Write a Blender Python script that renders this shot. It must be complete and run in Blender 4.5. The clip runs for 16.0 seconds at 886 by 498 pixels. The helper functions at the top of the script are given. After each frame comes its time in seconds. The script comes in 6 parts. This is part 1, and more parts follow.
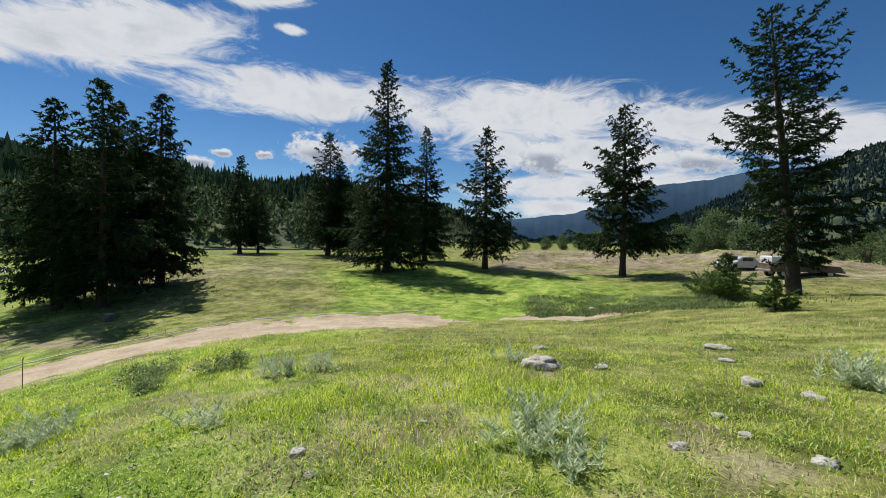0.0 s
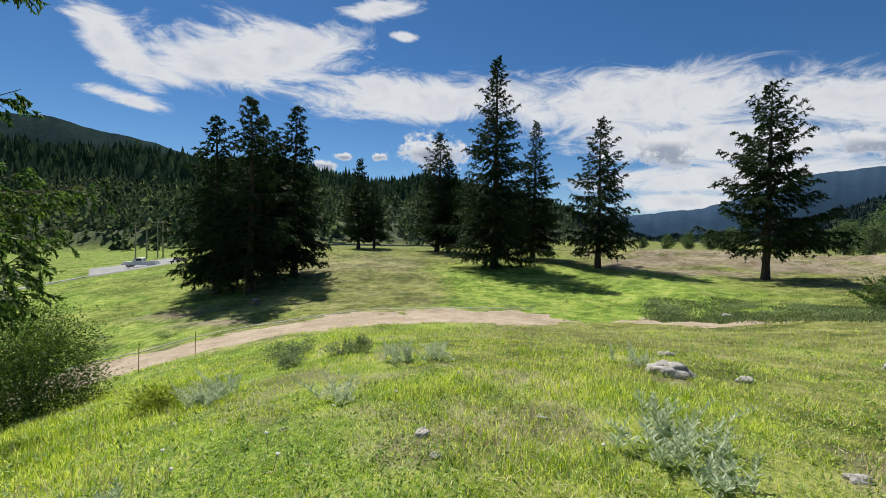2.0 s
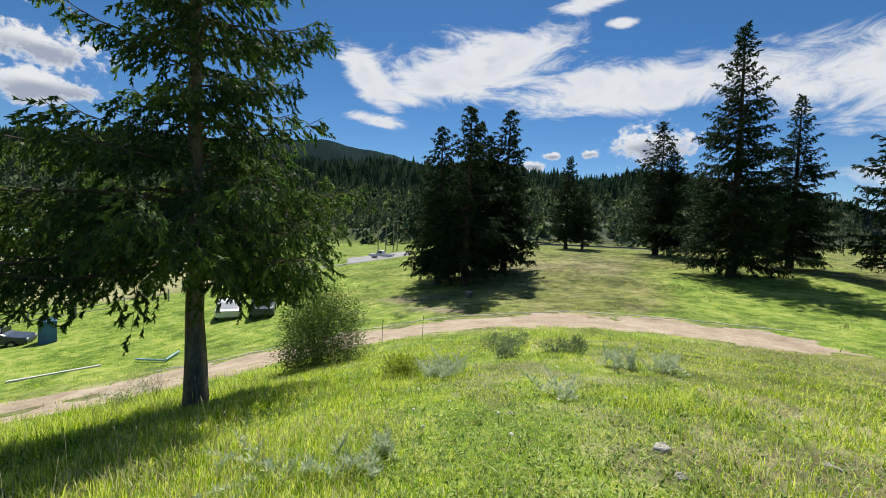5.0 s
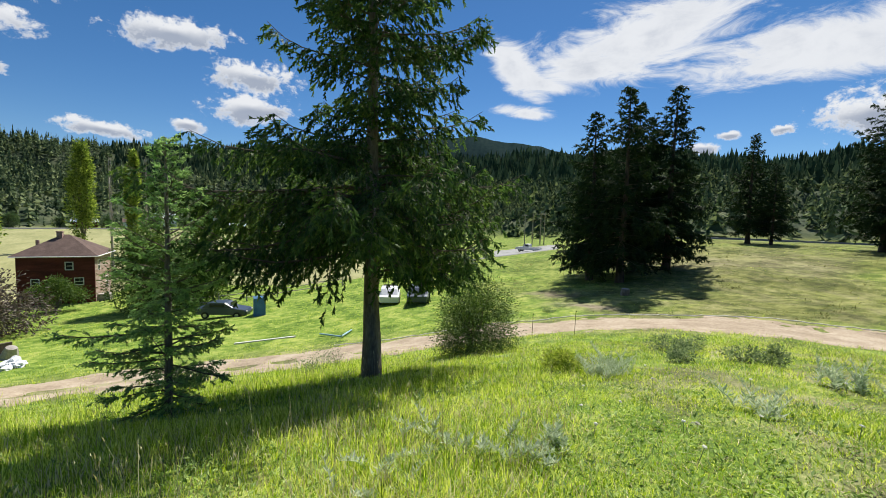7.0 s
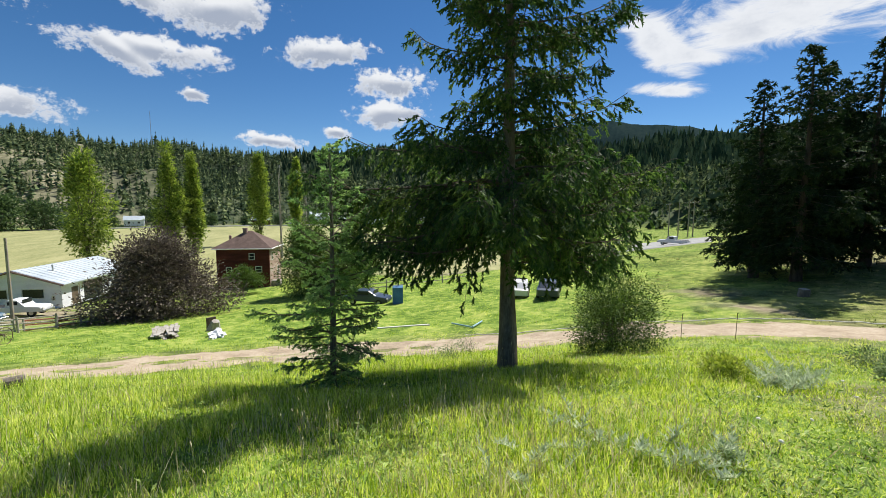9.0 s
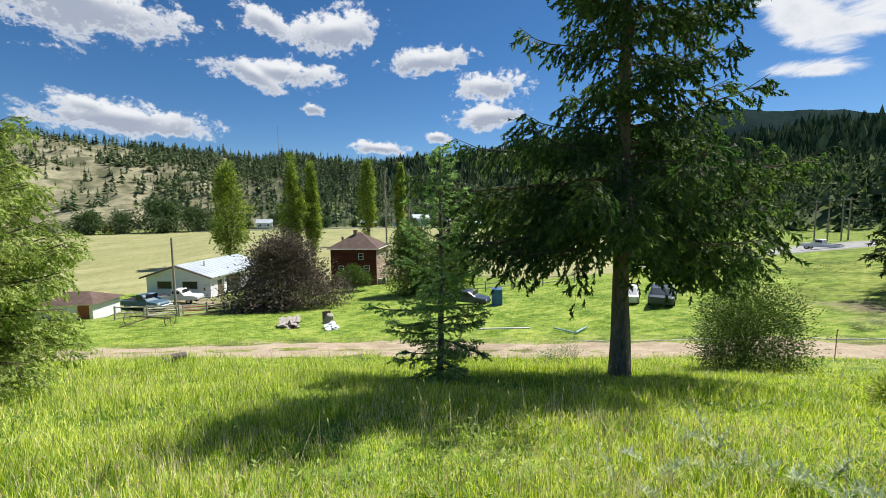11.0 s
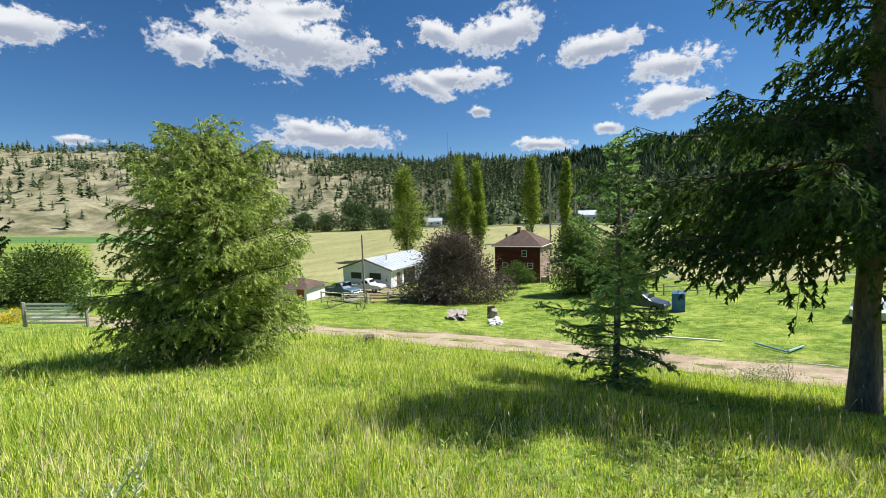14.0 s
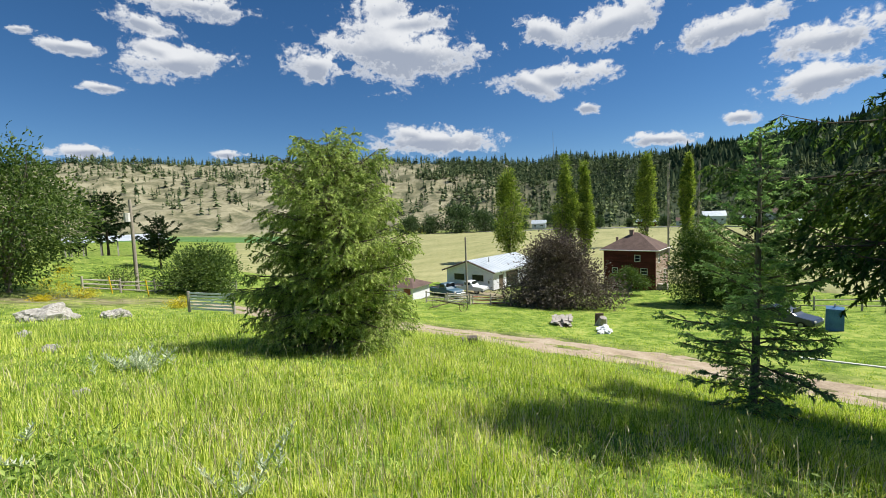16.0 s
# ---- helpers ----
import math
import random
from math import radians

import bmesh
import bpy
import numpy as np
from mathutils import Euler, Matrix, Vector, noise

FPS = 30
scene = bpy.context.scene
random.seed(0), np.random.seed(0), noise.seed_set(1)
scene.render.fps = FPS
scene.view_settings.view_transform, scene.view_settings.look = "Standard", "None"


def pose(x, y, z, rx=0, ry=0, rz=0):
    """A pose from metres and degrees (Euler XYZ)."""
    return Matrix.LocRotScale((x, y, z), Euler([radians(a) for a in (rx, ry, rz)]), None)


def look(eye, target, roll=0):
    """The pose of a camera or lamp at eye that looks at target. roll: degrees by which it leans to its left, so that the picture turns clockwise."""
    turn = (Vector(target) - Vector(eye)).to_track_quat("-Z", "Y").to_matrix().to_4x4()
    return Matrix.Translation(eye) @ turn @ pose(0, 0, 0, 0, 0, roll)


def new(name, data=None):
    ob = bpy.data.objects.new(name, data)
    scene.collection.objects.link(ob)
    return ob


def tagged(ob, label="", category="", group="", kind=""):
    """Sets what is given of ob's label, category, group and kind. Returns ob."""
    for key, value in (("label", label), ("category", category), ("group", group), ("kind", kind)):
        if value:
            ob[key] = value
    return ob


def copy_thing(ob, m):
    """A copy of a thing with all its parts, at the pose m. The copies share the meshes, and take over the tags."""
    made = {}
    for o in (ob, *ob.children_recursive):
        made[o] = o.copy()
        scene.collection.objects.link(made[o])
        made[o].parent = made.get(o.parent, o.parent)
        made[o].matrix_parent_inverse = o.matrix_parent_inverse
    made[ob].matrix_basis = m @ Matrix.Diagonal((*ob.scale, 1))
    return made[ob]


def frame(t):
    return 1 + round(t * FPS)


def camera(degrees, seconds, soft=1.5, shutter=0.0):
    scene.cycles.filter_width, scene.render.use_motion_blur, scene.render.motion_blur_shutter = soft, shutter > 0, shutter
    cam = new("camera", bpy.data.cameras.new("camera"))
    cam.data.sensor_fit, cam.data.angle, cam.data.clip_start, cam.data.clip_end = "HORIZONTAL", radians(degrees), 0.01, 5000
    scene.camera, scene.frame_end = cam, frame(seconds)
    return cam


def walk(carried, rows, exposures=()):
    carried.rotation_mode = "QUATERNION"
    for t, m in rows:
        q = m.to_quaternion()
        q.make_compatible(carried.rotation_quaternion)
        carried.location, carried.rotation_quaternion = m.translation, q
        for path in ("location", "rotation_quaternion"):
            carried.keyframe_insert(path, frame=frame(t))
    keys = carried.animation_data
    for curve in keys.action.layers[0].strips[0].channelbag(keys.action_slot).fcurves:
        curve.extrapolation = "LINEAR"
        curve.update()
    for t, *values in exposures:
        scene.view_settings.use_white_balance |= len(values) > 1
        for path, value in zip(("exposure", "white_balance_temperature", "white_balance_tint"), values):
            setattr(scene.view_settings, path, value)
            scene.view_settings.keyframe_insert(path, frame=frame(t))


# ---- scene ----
cam = camera(92.0, 16.0, soft=0.9)
PATH = [
    (0, 0.002, 0.006, 1.64, 88.74, -1.24, 0.03),
    (0.5, -0.032, -0.002, 1.633, 88.58, -1.37, 3.14),
    (1, -0.059, -0.005, 1.618, 88.41, -1.41, 6.55),
    (1.5, -0.093, -0.012, 1.602, 88.2, -1.44, 10.24),
    (2, -0.128, -0.019, 1.593, 88.03, -1.49, 14.18),
    (2.5, -0.159, -0.025, 1.583, 87.96, -1.55, 18.38),
    (3, -0.18, -0.03, 1.572, 87.9, -1.7, 22.57),
    (3.5, -0.205, -0.041, 1.561, 87.8, -1.93, 27.25),
    (4, -0.234, -0.068, 1.553, 87.62, -2.22, 31.98),
    (6.5, -0.461, -0.241, 1.483, 86.04, -1.84, 55.51),
    (7, -0.467, -0.282, 1.477, 85.57, -1.63, 60.54),
    (7.5, -0.47, -0.327, 1.472, 85.15, -1.28, 65.34),
    (8, -0.505, -0.358, 1.457, 84.78, -0.91, 69.82),
    (8.5, -0.508, -0.398, 1.455, 84.51, -0.49, 73.86),
    (9, -0.489, -0.446, 1.457, 84.4, -0.16, 77.41),
    (11.5, -0.482, -0.596, 1.425, 84.64, 0.79, 93.85),
    (12, -0.484, -0.598, 1.449, 84.51, 1.17, 97.28),
    (12.5, -0.474, -0.618, 1.443, 84.52, 1.28, 100.84),
    (13, -0.462, -0.648, 1.446, 84.55, 1.41, 104.54),
    (13.5, -0.467, -0.678, 1.439, 84.65, 1.69, 108.29),
    (14, -0.461, -0.717, 1.431, 84.77, 1.79, 112.04),
    (14.5, -0.442, -0.743, 1.438, 84.89, 1.78, 115.71),
    (15, -0.435, -0.76, 1.438, 85.02, 1.81, 119.21),
    (15.5, -0.424, -0.768, 1.436, 85.26, 1.94, 122.52),
    (16, -0.414, -0.777, 1.443, 85.54, 2.17, 125.7),
]
walk(cam, [(t, pose(x, y, z, rx, ry, rz)) for t, x, y, z, rx, ry, rz in PATH], exposures=[(0, 0.19), (4, 0.29), (7, 0.42), (9, 0.48), (11.5, 0.48), (13, 0.52), (16, 0.40)])

# ---- sky, sun ----
SUN_AZ, SUN_EL = 41.0, 54.0     # degrees from +y towards -x; above the horizon
world = bpy.data.worlds.new("sky")
scene.world = world
world.use_nodes = True
wn, wl = world.node_tree.nodes, world.node_tree.links
wn.clear()


def wmath(op, a, b=None, c=None, clamp=False):
    n = wn.new("ShaderNodeMath")
    n.operation, n.use_clamp = op, clamp
    for i, v in enumerate((a, b, c)):
        if v is None:
            continue
        if isinstance(v, (int, float)):
            n.inputs[i].default_value = v
        else:
            wl.new(v, n.inputs[i])
    return n.outputs[0]


sky = wn.new("ShaderNodeTexSky")
sky.sky_type, sky.sun_disc = "NISHITA", False
sky.sun_elevation, sky.sun_rotation = radians(SUN_EL), radians(-SUN_AZ)
sky.altitude, sky.air_density, sky.dust_density, sky.ozone_density = 600, 0.85, 0.1, 4.0
coord = wn.new("ShaderNodeTexCoord")
sep = wn.new("ShaderNodeSeparateXYZ")
wl.new(coord.outputs["Generated"], sep.inputs[0])
az = wmath("MULTIPLY", wmath("ARCTAN2", wmath("MULTIPLY", sep.outputs[0], -1.0), sep.outputs[1]), 180 / math.pi)
el = wmath("MULTIPLY", wmath("ARCSINE", sep.outputs[2]), 180 / math.pi)
flat = wn.new("ShaderNodeCombineXYZ")
wl.new(az, flat.inputs[0]), wl.new(el, flat.inputs[1])


def sky_noise(scale, detail, rough, stretch=(1, 1, 1), dist=0.0):
    mp = wn.new("ShaderNodeMapping")
    mp.inputs["Scale"].default_value = stretch
    n = wn.new("ShaderNodeTexNoise")
    n.inputs["Scale"].default_value, n.inputs["Detail"].default_value = scale, detail
    n.inputs["Roughness"].default_value, n.inputs["Distortion"].default_value = rough, dist
    wl.new(flat.outputs[0], mp.inputs[0]), wl.new(mp.outputs[0], n.inputs["Vector"])
    return n.outputs[0]


# clouds: azimuth, elevation, half length, half height, tilt (degrees)
STREAKS = [
    (37.8, 20.2, 13.4, 4.0, -11), (36.3, 21.0, 6.6, 2.9, 19), (48.4, 16.5, 4.9, 1.0, 8), (17.8, 17.3, 16.1, 3.2, -1),
    (-9.0, 16.2, 21.2, 3.9, 3), (-35.2, 12.5, 18.4, 3.2, 10), (-18.4, 10.9, 19.2, 2.6, 4), (-19.2, 7.1, 17.9, 2.0, -1),
    (-15.1, 4.5, 8.6, 1.4, 1), (22.9, 26.8, 5.0, 1.2, -7), (51.5, 18.2, 5.4, 2.3, 39), (42.7, 18.2, 7.5, 2.2, 6),
    (50.2, 13.3, 4.3, 0.9, 5), (19.6, 24.2, 2.3, 0.6, 0),
]
HEAPS = [
    (16.0, 10.4, 4.8, 2.4, -4), (-12.8, 10.6, 4.3, 2.5, 5), (-31.1, 9.4, 3.3, 1.5, 8), (22.7, 9.8, 1.3, 0.6, -5),
    (29.9, 8.3, 1.5, 0.7, 2), (27.3, 9.6, 1.2, 0.5, -2), (131.8, 20.5, 6.7, 4.7, 28), (141.1, 18.4, 4.0, 2.2, 10),
    (130.0, 19.9, 11.4, 2.9, 4), (132.3, 24.4, 4.4, 2.7, -6), (110.2, 16.1, 7.7, 1.7, 1), (113.7, 15.7, 3.8, 1.5, 21),
    (103.9, 21.0, 6.8, 2.6, -12), (111.9, 21.4, 3.5, 1.7, 23), (92.3, 18.3, 6.0, 1.8, -7), (84.2, 15.1, 4.9, 2.0, -1),
    (84.7, 11.6, 5.5, 1.9, -4), (126.4, 9.6, 9.2, 1.9, 1),
]
HEAPS += [
    (129.3, 10.4, 4.5, 1.4, 10), (98.5, 7.8, 3.7, 0.9, 4), (156.2, 17.3, 6.2, 1.8, -9), (157.7, 18.2, 3.1, 1.4, 8),
    (165.3, 17.5, 3.1, 0.8, -1), (159.3, 20.8, 4.0, 1.2, 5), (153.5, 23.1, 6.6, 1.4, -2), (165.0, 7.8, 3.0, 0.8, -5),
    (152.0, 8.1, 2.1, 0.6, -2), (130.9, 23.0, 8.0, 1.4, -5), (107.1, 12.4, 1.5, 0.9, 4), (91.1, 9.3, 1.7, 0.8, 4),
    (163.1, 14.2, 1.8, 0.6, -3), (168.9, 18.3, 1.2, 0.5, -6),
]


def cloud_field(rows, raise_=0.0):
    total = None
    for a, e, half, high, tilt in rows:
        e = e + raise_ * high
        mp = wn.new("ShaderNodeMapping")
        mp.vector_type = "TEXTURE"
        mp.inputs["Location"].default_value = (a, e, 0)
        mp.inputs["Rotation"].default_value = (0, 0, radians(tilt))
        mp.inputs["Scale"].default_value = (half, high, 1e6)
        here = flat
        if total is not None:
            here = wn.new("ShaderNodeCombineXYZ")
            wl.new(az, here.inputs[0]), wl.new(el, here.inputs[1]), wl.new(total, here.inputs[2])
        wl.new(here.outputs[0], mp.inputs[0])
        ln = wn.new("ShaderNodeVectorMath")
        ln.operation = "LENGTH"
        wl.new(mp.outputs[0], ln.inputs[0])
        d = wmath("SUBTRACT", 1.0, ln.outputs["Value"])
        total = d if total is None else wmath("SMOOTH_MAX", total, d, 0.25)
    return total


puff = sky_noise(0.30, 9, 0.66, (1, 1.35, 1), 0.2)
wisp = sky_noise(0.16, 8, 0.68, (0.7, 2.0, 1), 1.2)
streak_d = wmath("ADD", cloud_field(STREAKS), wmath("MULTIPLY", wmath("SUBTRACT", wisp, 0.5), 1.9))
heap_d = wmath("ADD", cloud_field(HEAPS, 0.08), wmath("MULTIPLY", wmath("SUBTRACT", puff, 0.5), 2.5))
curl = sky_noise(0.95, 7, 0.7, (1, 1.25, 1), 0.3)
heap_d = wmath("ADD", heap_d, wmath("MULTIPLY", wmath("SUBTRACT", curl, 0.52), 1.3))


def soft(v, lo, hi):
    n = wn.new("ShaderNodeMapRange")
    n.interpolation_type = "SMOOTHSTEP"
    n.inputs[1].default_value, n.inputs[2].default_value = lo, hi
    wl.new(v, n.inputs[0])
    return n.outputs[0]


# above and behind, a broken field of the same clouds
roof = sky_noise(0.05, 8, 0.6, (1, 1, 1), 0.5)
high = wmath("MULTIPLY", soft(roof, 0.52, 0.66), soft(el, 32, 45))
cover = wmath("MAXIMUM", wmath("MAXIMUM", wmath("MULTIPLY", soft(streak_d, -0.12, 0.5), 0.97), soft(heap_d, -0.06, 0.42)), high)
lit_d = cloud_field(HEAPS, 0.55)
heap_f = cloud_field(HEAPS)
under = sky_noise(0.22, 5, 0.6, (1, 1.3, 1), 0.2)
fold = wmath("ADD", wmath("SUBTRACT", heap_f, lit_d), wmath("MULTIPLY", wmath("SUBTRACT", under, 0.5), 0.9))
base = wmath("MULTIPLY", soft(heap_d, 0.05, 0.6), soft(fold, -0.35, 0.5))
veil = wmath("MULTIPLY", wmath("MULTIPLY", soft(streak_d, 0.2, 1.2), soft(under, 0.4, 0.65)), 0.4)
shade = wmath("MAXIMUM", wmath("MULTIPLY", base, 0.95), veil)
ccol = wn.new("ShaderNodeMixRGB")
ccol.inputs[1].default_value, ccol.inputs[2].default_value = (6.2, 6.35, 6.6, 1), (2.6, 3.0, 3.8, 1)
wl.new(shade, ccol.inputs[0])
mixc = wn.new("ShaderNodeMixRGB")
deep = wn.new("ShaderNodeHueSaturation")
deep.inputs["Saturation"].default_value, deep.inputs["Value"].default_value = 1.22, 0.73
wl.new(sky.outputs[0], deep.inputs["Color"])
wl.new(cover, mixc.inputs[0]), wl.new(deep.outputs[0], mixc.inputs[1]), wl.new(ccol.outputs[0], mixc.inputs[2])
bg = wn.new("ShaderNodeBackground")
bg.inputs[1].default_value = 0.10
wout = wn.new("ShaderNodeOutputWorld")
wl.new(mixc.outputs[0], bg.inputs[0]), wl.new(bg.outputs[0], wout.inputs[0])

sun = new("sun", bpy.data.lights.new("sun", "SUN"))
sun.data.energy, sun.data.angle, sun.data.color = 5.0, radians(0.53), (1.0, 0.95, 0.87)
sa, se = radians(SUN_AZ), radians(SUN_EL)
sun.matrix_world = look((-math.sin(sa) * math.cos(se) * 90, math.cos(sa) * math.cos(se) * 90, math.sin(se) * 90), (0, 0, 0))


# ---- materials ----
def material(name, cols, scale=6.0, fine=60.0, rough=0.85, bump=0.25, metal=0.0, spec=0.3, glow=0.0, stretch=(1, 1, 1), island=0.0, dist=0.02, lift=0.0):
    """A mottled surface: colours mixed by a coarse and a fine noise, with relief; glow: light let through (leaves); lift: soft upward shading (grass)."""
    m = bpy.data.materials.new(name)
    m.use_nodes = True
    nt = m.node_tree
    n, l = nt.nodes, nt.links
    b = n["Principled BSDF"]
    geo = n.new("ShaderNodeNewGeometry")
    mp = n.new("ShaderNodeMapping")
    mp.inputs["Scale"].default_value = stretch
    l.new(geo.outputs["Position"], mp.inputs[0])
    big, small = n.new("ShaderNodeTexNoise"), n.new("ShaderNodeTexNoise")
    for t, s, d in ((big, scale, 4), (small, fine, 5)):
        t.inputs["Scale"].default_value, t.inputs["Detail"].default_value, t.inputs["Roughness"].default_value = s, d, 0.6
        l.new(mp.outputs[0], t.inputs["Vector"])
    add = n.new("ShaderNodeMath")
    add.operation = "MULTIPLY_ADD"
    add.inputs[1].default_value = 0.45
    l.new(small.outputs[0], add.inputs[0])
    half = n.new("ShaderNodeMath")
    half.operation = "MULTIPLY"
    half.inputs[1].default_value = 0.55
    l.new(big.outputs[0], half.inputs[0])
    l.new(half.outputs[0], add.inputs[2])
    fac = add.outputs[0]
    if island:
        mix = n.new("ShaderNodeMath")
        mix.operation = "MULTIPLY_ADD"
        mix.inputs[1].default_value = island
        l.new(geo.outputs["Random Per Island"], mix.inputs[0])
        sub = n.new("ShaderNodeMath")
        sub.operation = "SUBTRACT"
        sub.inputs[1].default_value = island / 2
        l.new(fac, sub.inputs[0])
        l.new(sub.outputs[0], mix.inputs[2])
        fac = mix.outputs[0]
    ramp = n.new("ShaderNodeValToRGB")
    el_ = ramp.color_ramp.elements
    while len(el_) < len(cols):
        el_.new(0.5)
    for i, c in enumerate(cols):
        el_[i].position = 0.34 + 0.32 * i / max(1, len(cols) - 1)
        el_[i].color = (*c, 1)
    l.new(fac, ramp.inputs[0])
    l.new(ramp.outputs[0], b.inputs["Base Color"])
    b.inputs["Roughness"].default_value, b.inputs["Metallic"].default_value = rough, metal
    b.inputs["Specular IOR Level"].default_value = spec
    if bump:
        bp = n.new("ShaderNodeBump")
        bp.inputs["Strength"].default_value, bp.inputs["Distance"].default_value = bump, dist
        l.new(fac, bp.inputs["Height"])
        l.new(bp.outputs[0], b.inputs["Normal"])
    if glow:
        tr, ms = n.new("ShaderNodeBsdfTranslucent"), n.new("ShaderNodeMixShader")
        ms.inputs[0].default_value = glow
        hs = n.new("ShaderNodeHueSaturation")
        hs.inputs["Value"].default_value, hs.inputs["Saturation"].default_value = 1.5, 1.1
        l.new(ramp.outputs[0], hs.inputs["Color"])
        l.new(hs.outputs[0], tr.inputs[0])
        l.new(b.outputs[0], ms.inputs[1]), l.new(tr.outputs[0], ms.inputs[2])
        if lift:
            sc, ad = n.new("ShaderNodeVectorMath"), n.new("ShaderNodeVectorMath")
            sc.operation, ad.operation = "SCALE", "ADD"
            sc.inputs["Scale"].default_value, ad.inputs[1].default_value = 1 - lift, (0, 0, lift)
            l.new(geo.outputs["Normal"], sc.inputs[0]), l.new(sc.outputs[0], ad.inputs[0])
            l.new(ad.outputs[0], b.inputs["Normal"])
        l.new(ms.outputs[0], n["Material Output"].inputs[0])
    return m


BARK = material("bark", [(0.06, 0.05, 0.042), (0.17, 0.145, 0.12), (0.30, 0.27, 0.24)], 5, 35, 0.95, 0.9, stretch=(1, 1, 0.25), dist=0.03)
DARK_BARK = material("dark_fir_bark", [(0.03, 0.024, 0.02), (0.07, 0.056, 0.046), (0.12, 0.10, 0.085)], 5, 35, 0.95, 0.9, stretch=(1, 1, 0.25), dist=0.03)
TWIG = material("twig_bark", [(0.06, 0.05, 0.035), (0.17, 0.14, 0.10)], 8, 60, 0.95, 0.3)
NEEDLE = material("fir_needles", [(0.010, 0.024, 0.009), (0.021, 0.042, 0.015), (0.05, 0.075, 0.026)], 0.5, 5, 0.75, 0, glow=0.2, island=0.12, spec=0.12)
NEEDLE_NEAR = material("near_fir_needles", [(0.022, 0.050, 0.016), (0.058, 0.108, 0.030), (0.17, 0.235, 0.058)], 0.9, 8, 0.6, 0, glow=0.45, island=0.14, spec=0.2)
NEEDLE_YOUNG = material("young_fir_needles", [(0.085, 0.165, 0.06), (0.225, 0.35, 0.125), (0.43, 0.56, 0.22)], 1.2, 9, 0.55, 0, glow=0.5, island=0.15, spec=0.25)
JUNIPER = material("juniper_sprays", [(0.08, 0.13, 0.030), (0.27, 0.355, 0.09), (0.60, 0.66, 0.25)], 2.0, 10, 0.65, 0, glow=0.4, island=0.18, spec=0.1)
LEAF = material("willow_leaves", [(0.04, 0.08, 0.014), (0.085, 0.145, 0.028), (0.165, 0.235, 0.05)], 1.5, 14, 0.55, 0, glow=0.24, island=0.4)
POPLAR = material("poplar_leaves", [(0.07, 0.125, 0.02), (0.20, 0.275, 0.048), (0.36, 0.44, 0.095)], 0.5, 3, 0.55, 0, glow=0.35, island=0.4)
PURPLE = material("purple_leaves", [(0.045, 0.034, 0.027), (0.125, 0.10, 0.078), (0.23, 0.195, 0.15)], 1.0, 8, 0.5, 0, glow=0.15, island=0.18)
FOREST = material("forest_needles", [(0.036, 0.064, 0.034), (0.10, 0.142, 0.068), (0.21, 0.255, 0.12)], 0.02, 0.3, 0.9, 0, glow=0.2, island=0.5, spec=0.05)
# distance haze is painted in: blue mixed into the forest's base colour
HAZE_FOREST = material("far_forest_haze", [(0.030, 0.060, 0.105), (0.042, 0.078, 0.125), (0.055, 0.095, 0.14)], 0.002, 0.012, 1.0, 0, spec=0.0)
# dark forest green shifted to blue, which stands in for haze over distance
HAZE_PEAK = material("peak_forest_haze", [(0.015, 0.030, 0.032), (0.024, 0.043, 0.042), (0.036, 0.056, 0.05)], 0.01, 0.08, 1.0, 0, spec=0.0)
SILVER = material("silver_leaves", [(0.28, 0.36, 0.20), (0.47, 0.54, 0.35), (0.66, 0.70, 0.54)], 4, 30, 0.6, 0, glow=0.25, island=0.4)
ROCK = material("grey_rock", [(0.14, 0.13, 0.115), (0.39, 0.37, 0.33), (0.60, 0.58, 0.53)], 9, 55, 0.95, 1.0, dist=0.03)
DIRT = material("dirt_track", [(0.24, 0.185, 0.125), (0.38, 0.305, 0.215), (0.50, 0.425, 0.32)], 0.9, 9, 0.95, 0.5, dist=0.03)


# ---- the lie of the land ----
SWELL = [0.18, -1.44, 3.35, -1.11, 0.64, 0.98, 5.34, -7.68, 5.84, -3.66, 0.92, 0.36, 0.82, -1.18, 3.5, -2.49, 1.43, 2.77, 2.61, -2.44,
         -1.97, -0.07, -3.49, -3.34, -7.2, -0.53, -2.09, 1.24, -4.76, -4.2, 5.25, 5.15, -0.55, 4.33, 0.2, 0.88]
SPOTS = [(0.0, 0.0)]
for ring, ways in ((7, (-40, 20, 70, 115, 165)), (14, (-40, -5, 35, 75, 115, 160)), (24, (-45, -15, 15, 45, 80, 115, 160)),
                   (38, (-40, 0, 40, 80, 115, 155)), (60, (-30, 15, 50, 85, 120, 160)), (90, (-20, 30, 70, 105, 145))):
    SPOTS += [(-ring * math.sin(radians(a)), ring * math.cos(radians(a))) for a in ways]


def smooth(v, lo, hi):
    u = np.clip((v - lo) / (hi - lo), 0, 1)
    return u * u * (3 - 2 * u)


def lattice(ix, iy, seed):
    n = (ix.astype(np.int64) * 374761393 + iy.astype(np.int64) * 668265263 + seed * 974711) & 0x7FFFFFFF
    n = ((n ^ (n >> 13)) * 1274126177) & 0x7FFFFFFF
    return ((n ^ (n >> 16)) & 0xFFFF) / 65535.0


def vnoise(x, y, seed=0):
    """Smooth noise in -1..1, one lattice step a metre."""
    ix, iy = np.floor(x), np.floor(y)
    fx, fy = x - ix, y - iy
    fx, fy = fx * fx * (3 - 2 * fx), fy * fy * (3 - 2 * fy)
    a, b = lattice(ix, iy, seed), lattice(ix + 1, iy, seed)
    c, d = lattice(ix, iy + 1, seed), lattice(ix + 1, iy + 1, seed)
    return 2 * (a + (b - a) * fx + (c - a) * fy + (a - b - c + d) * fx * fy) - 1


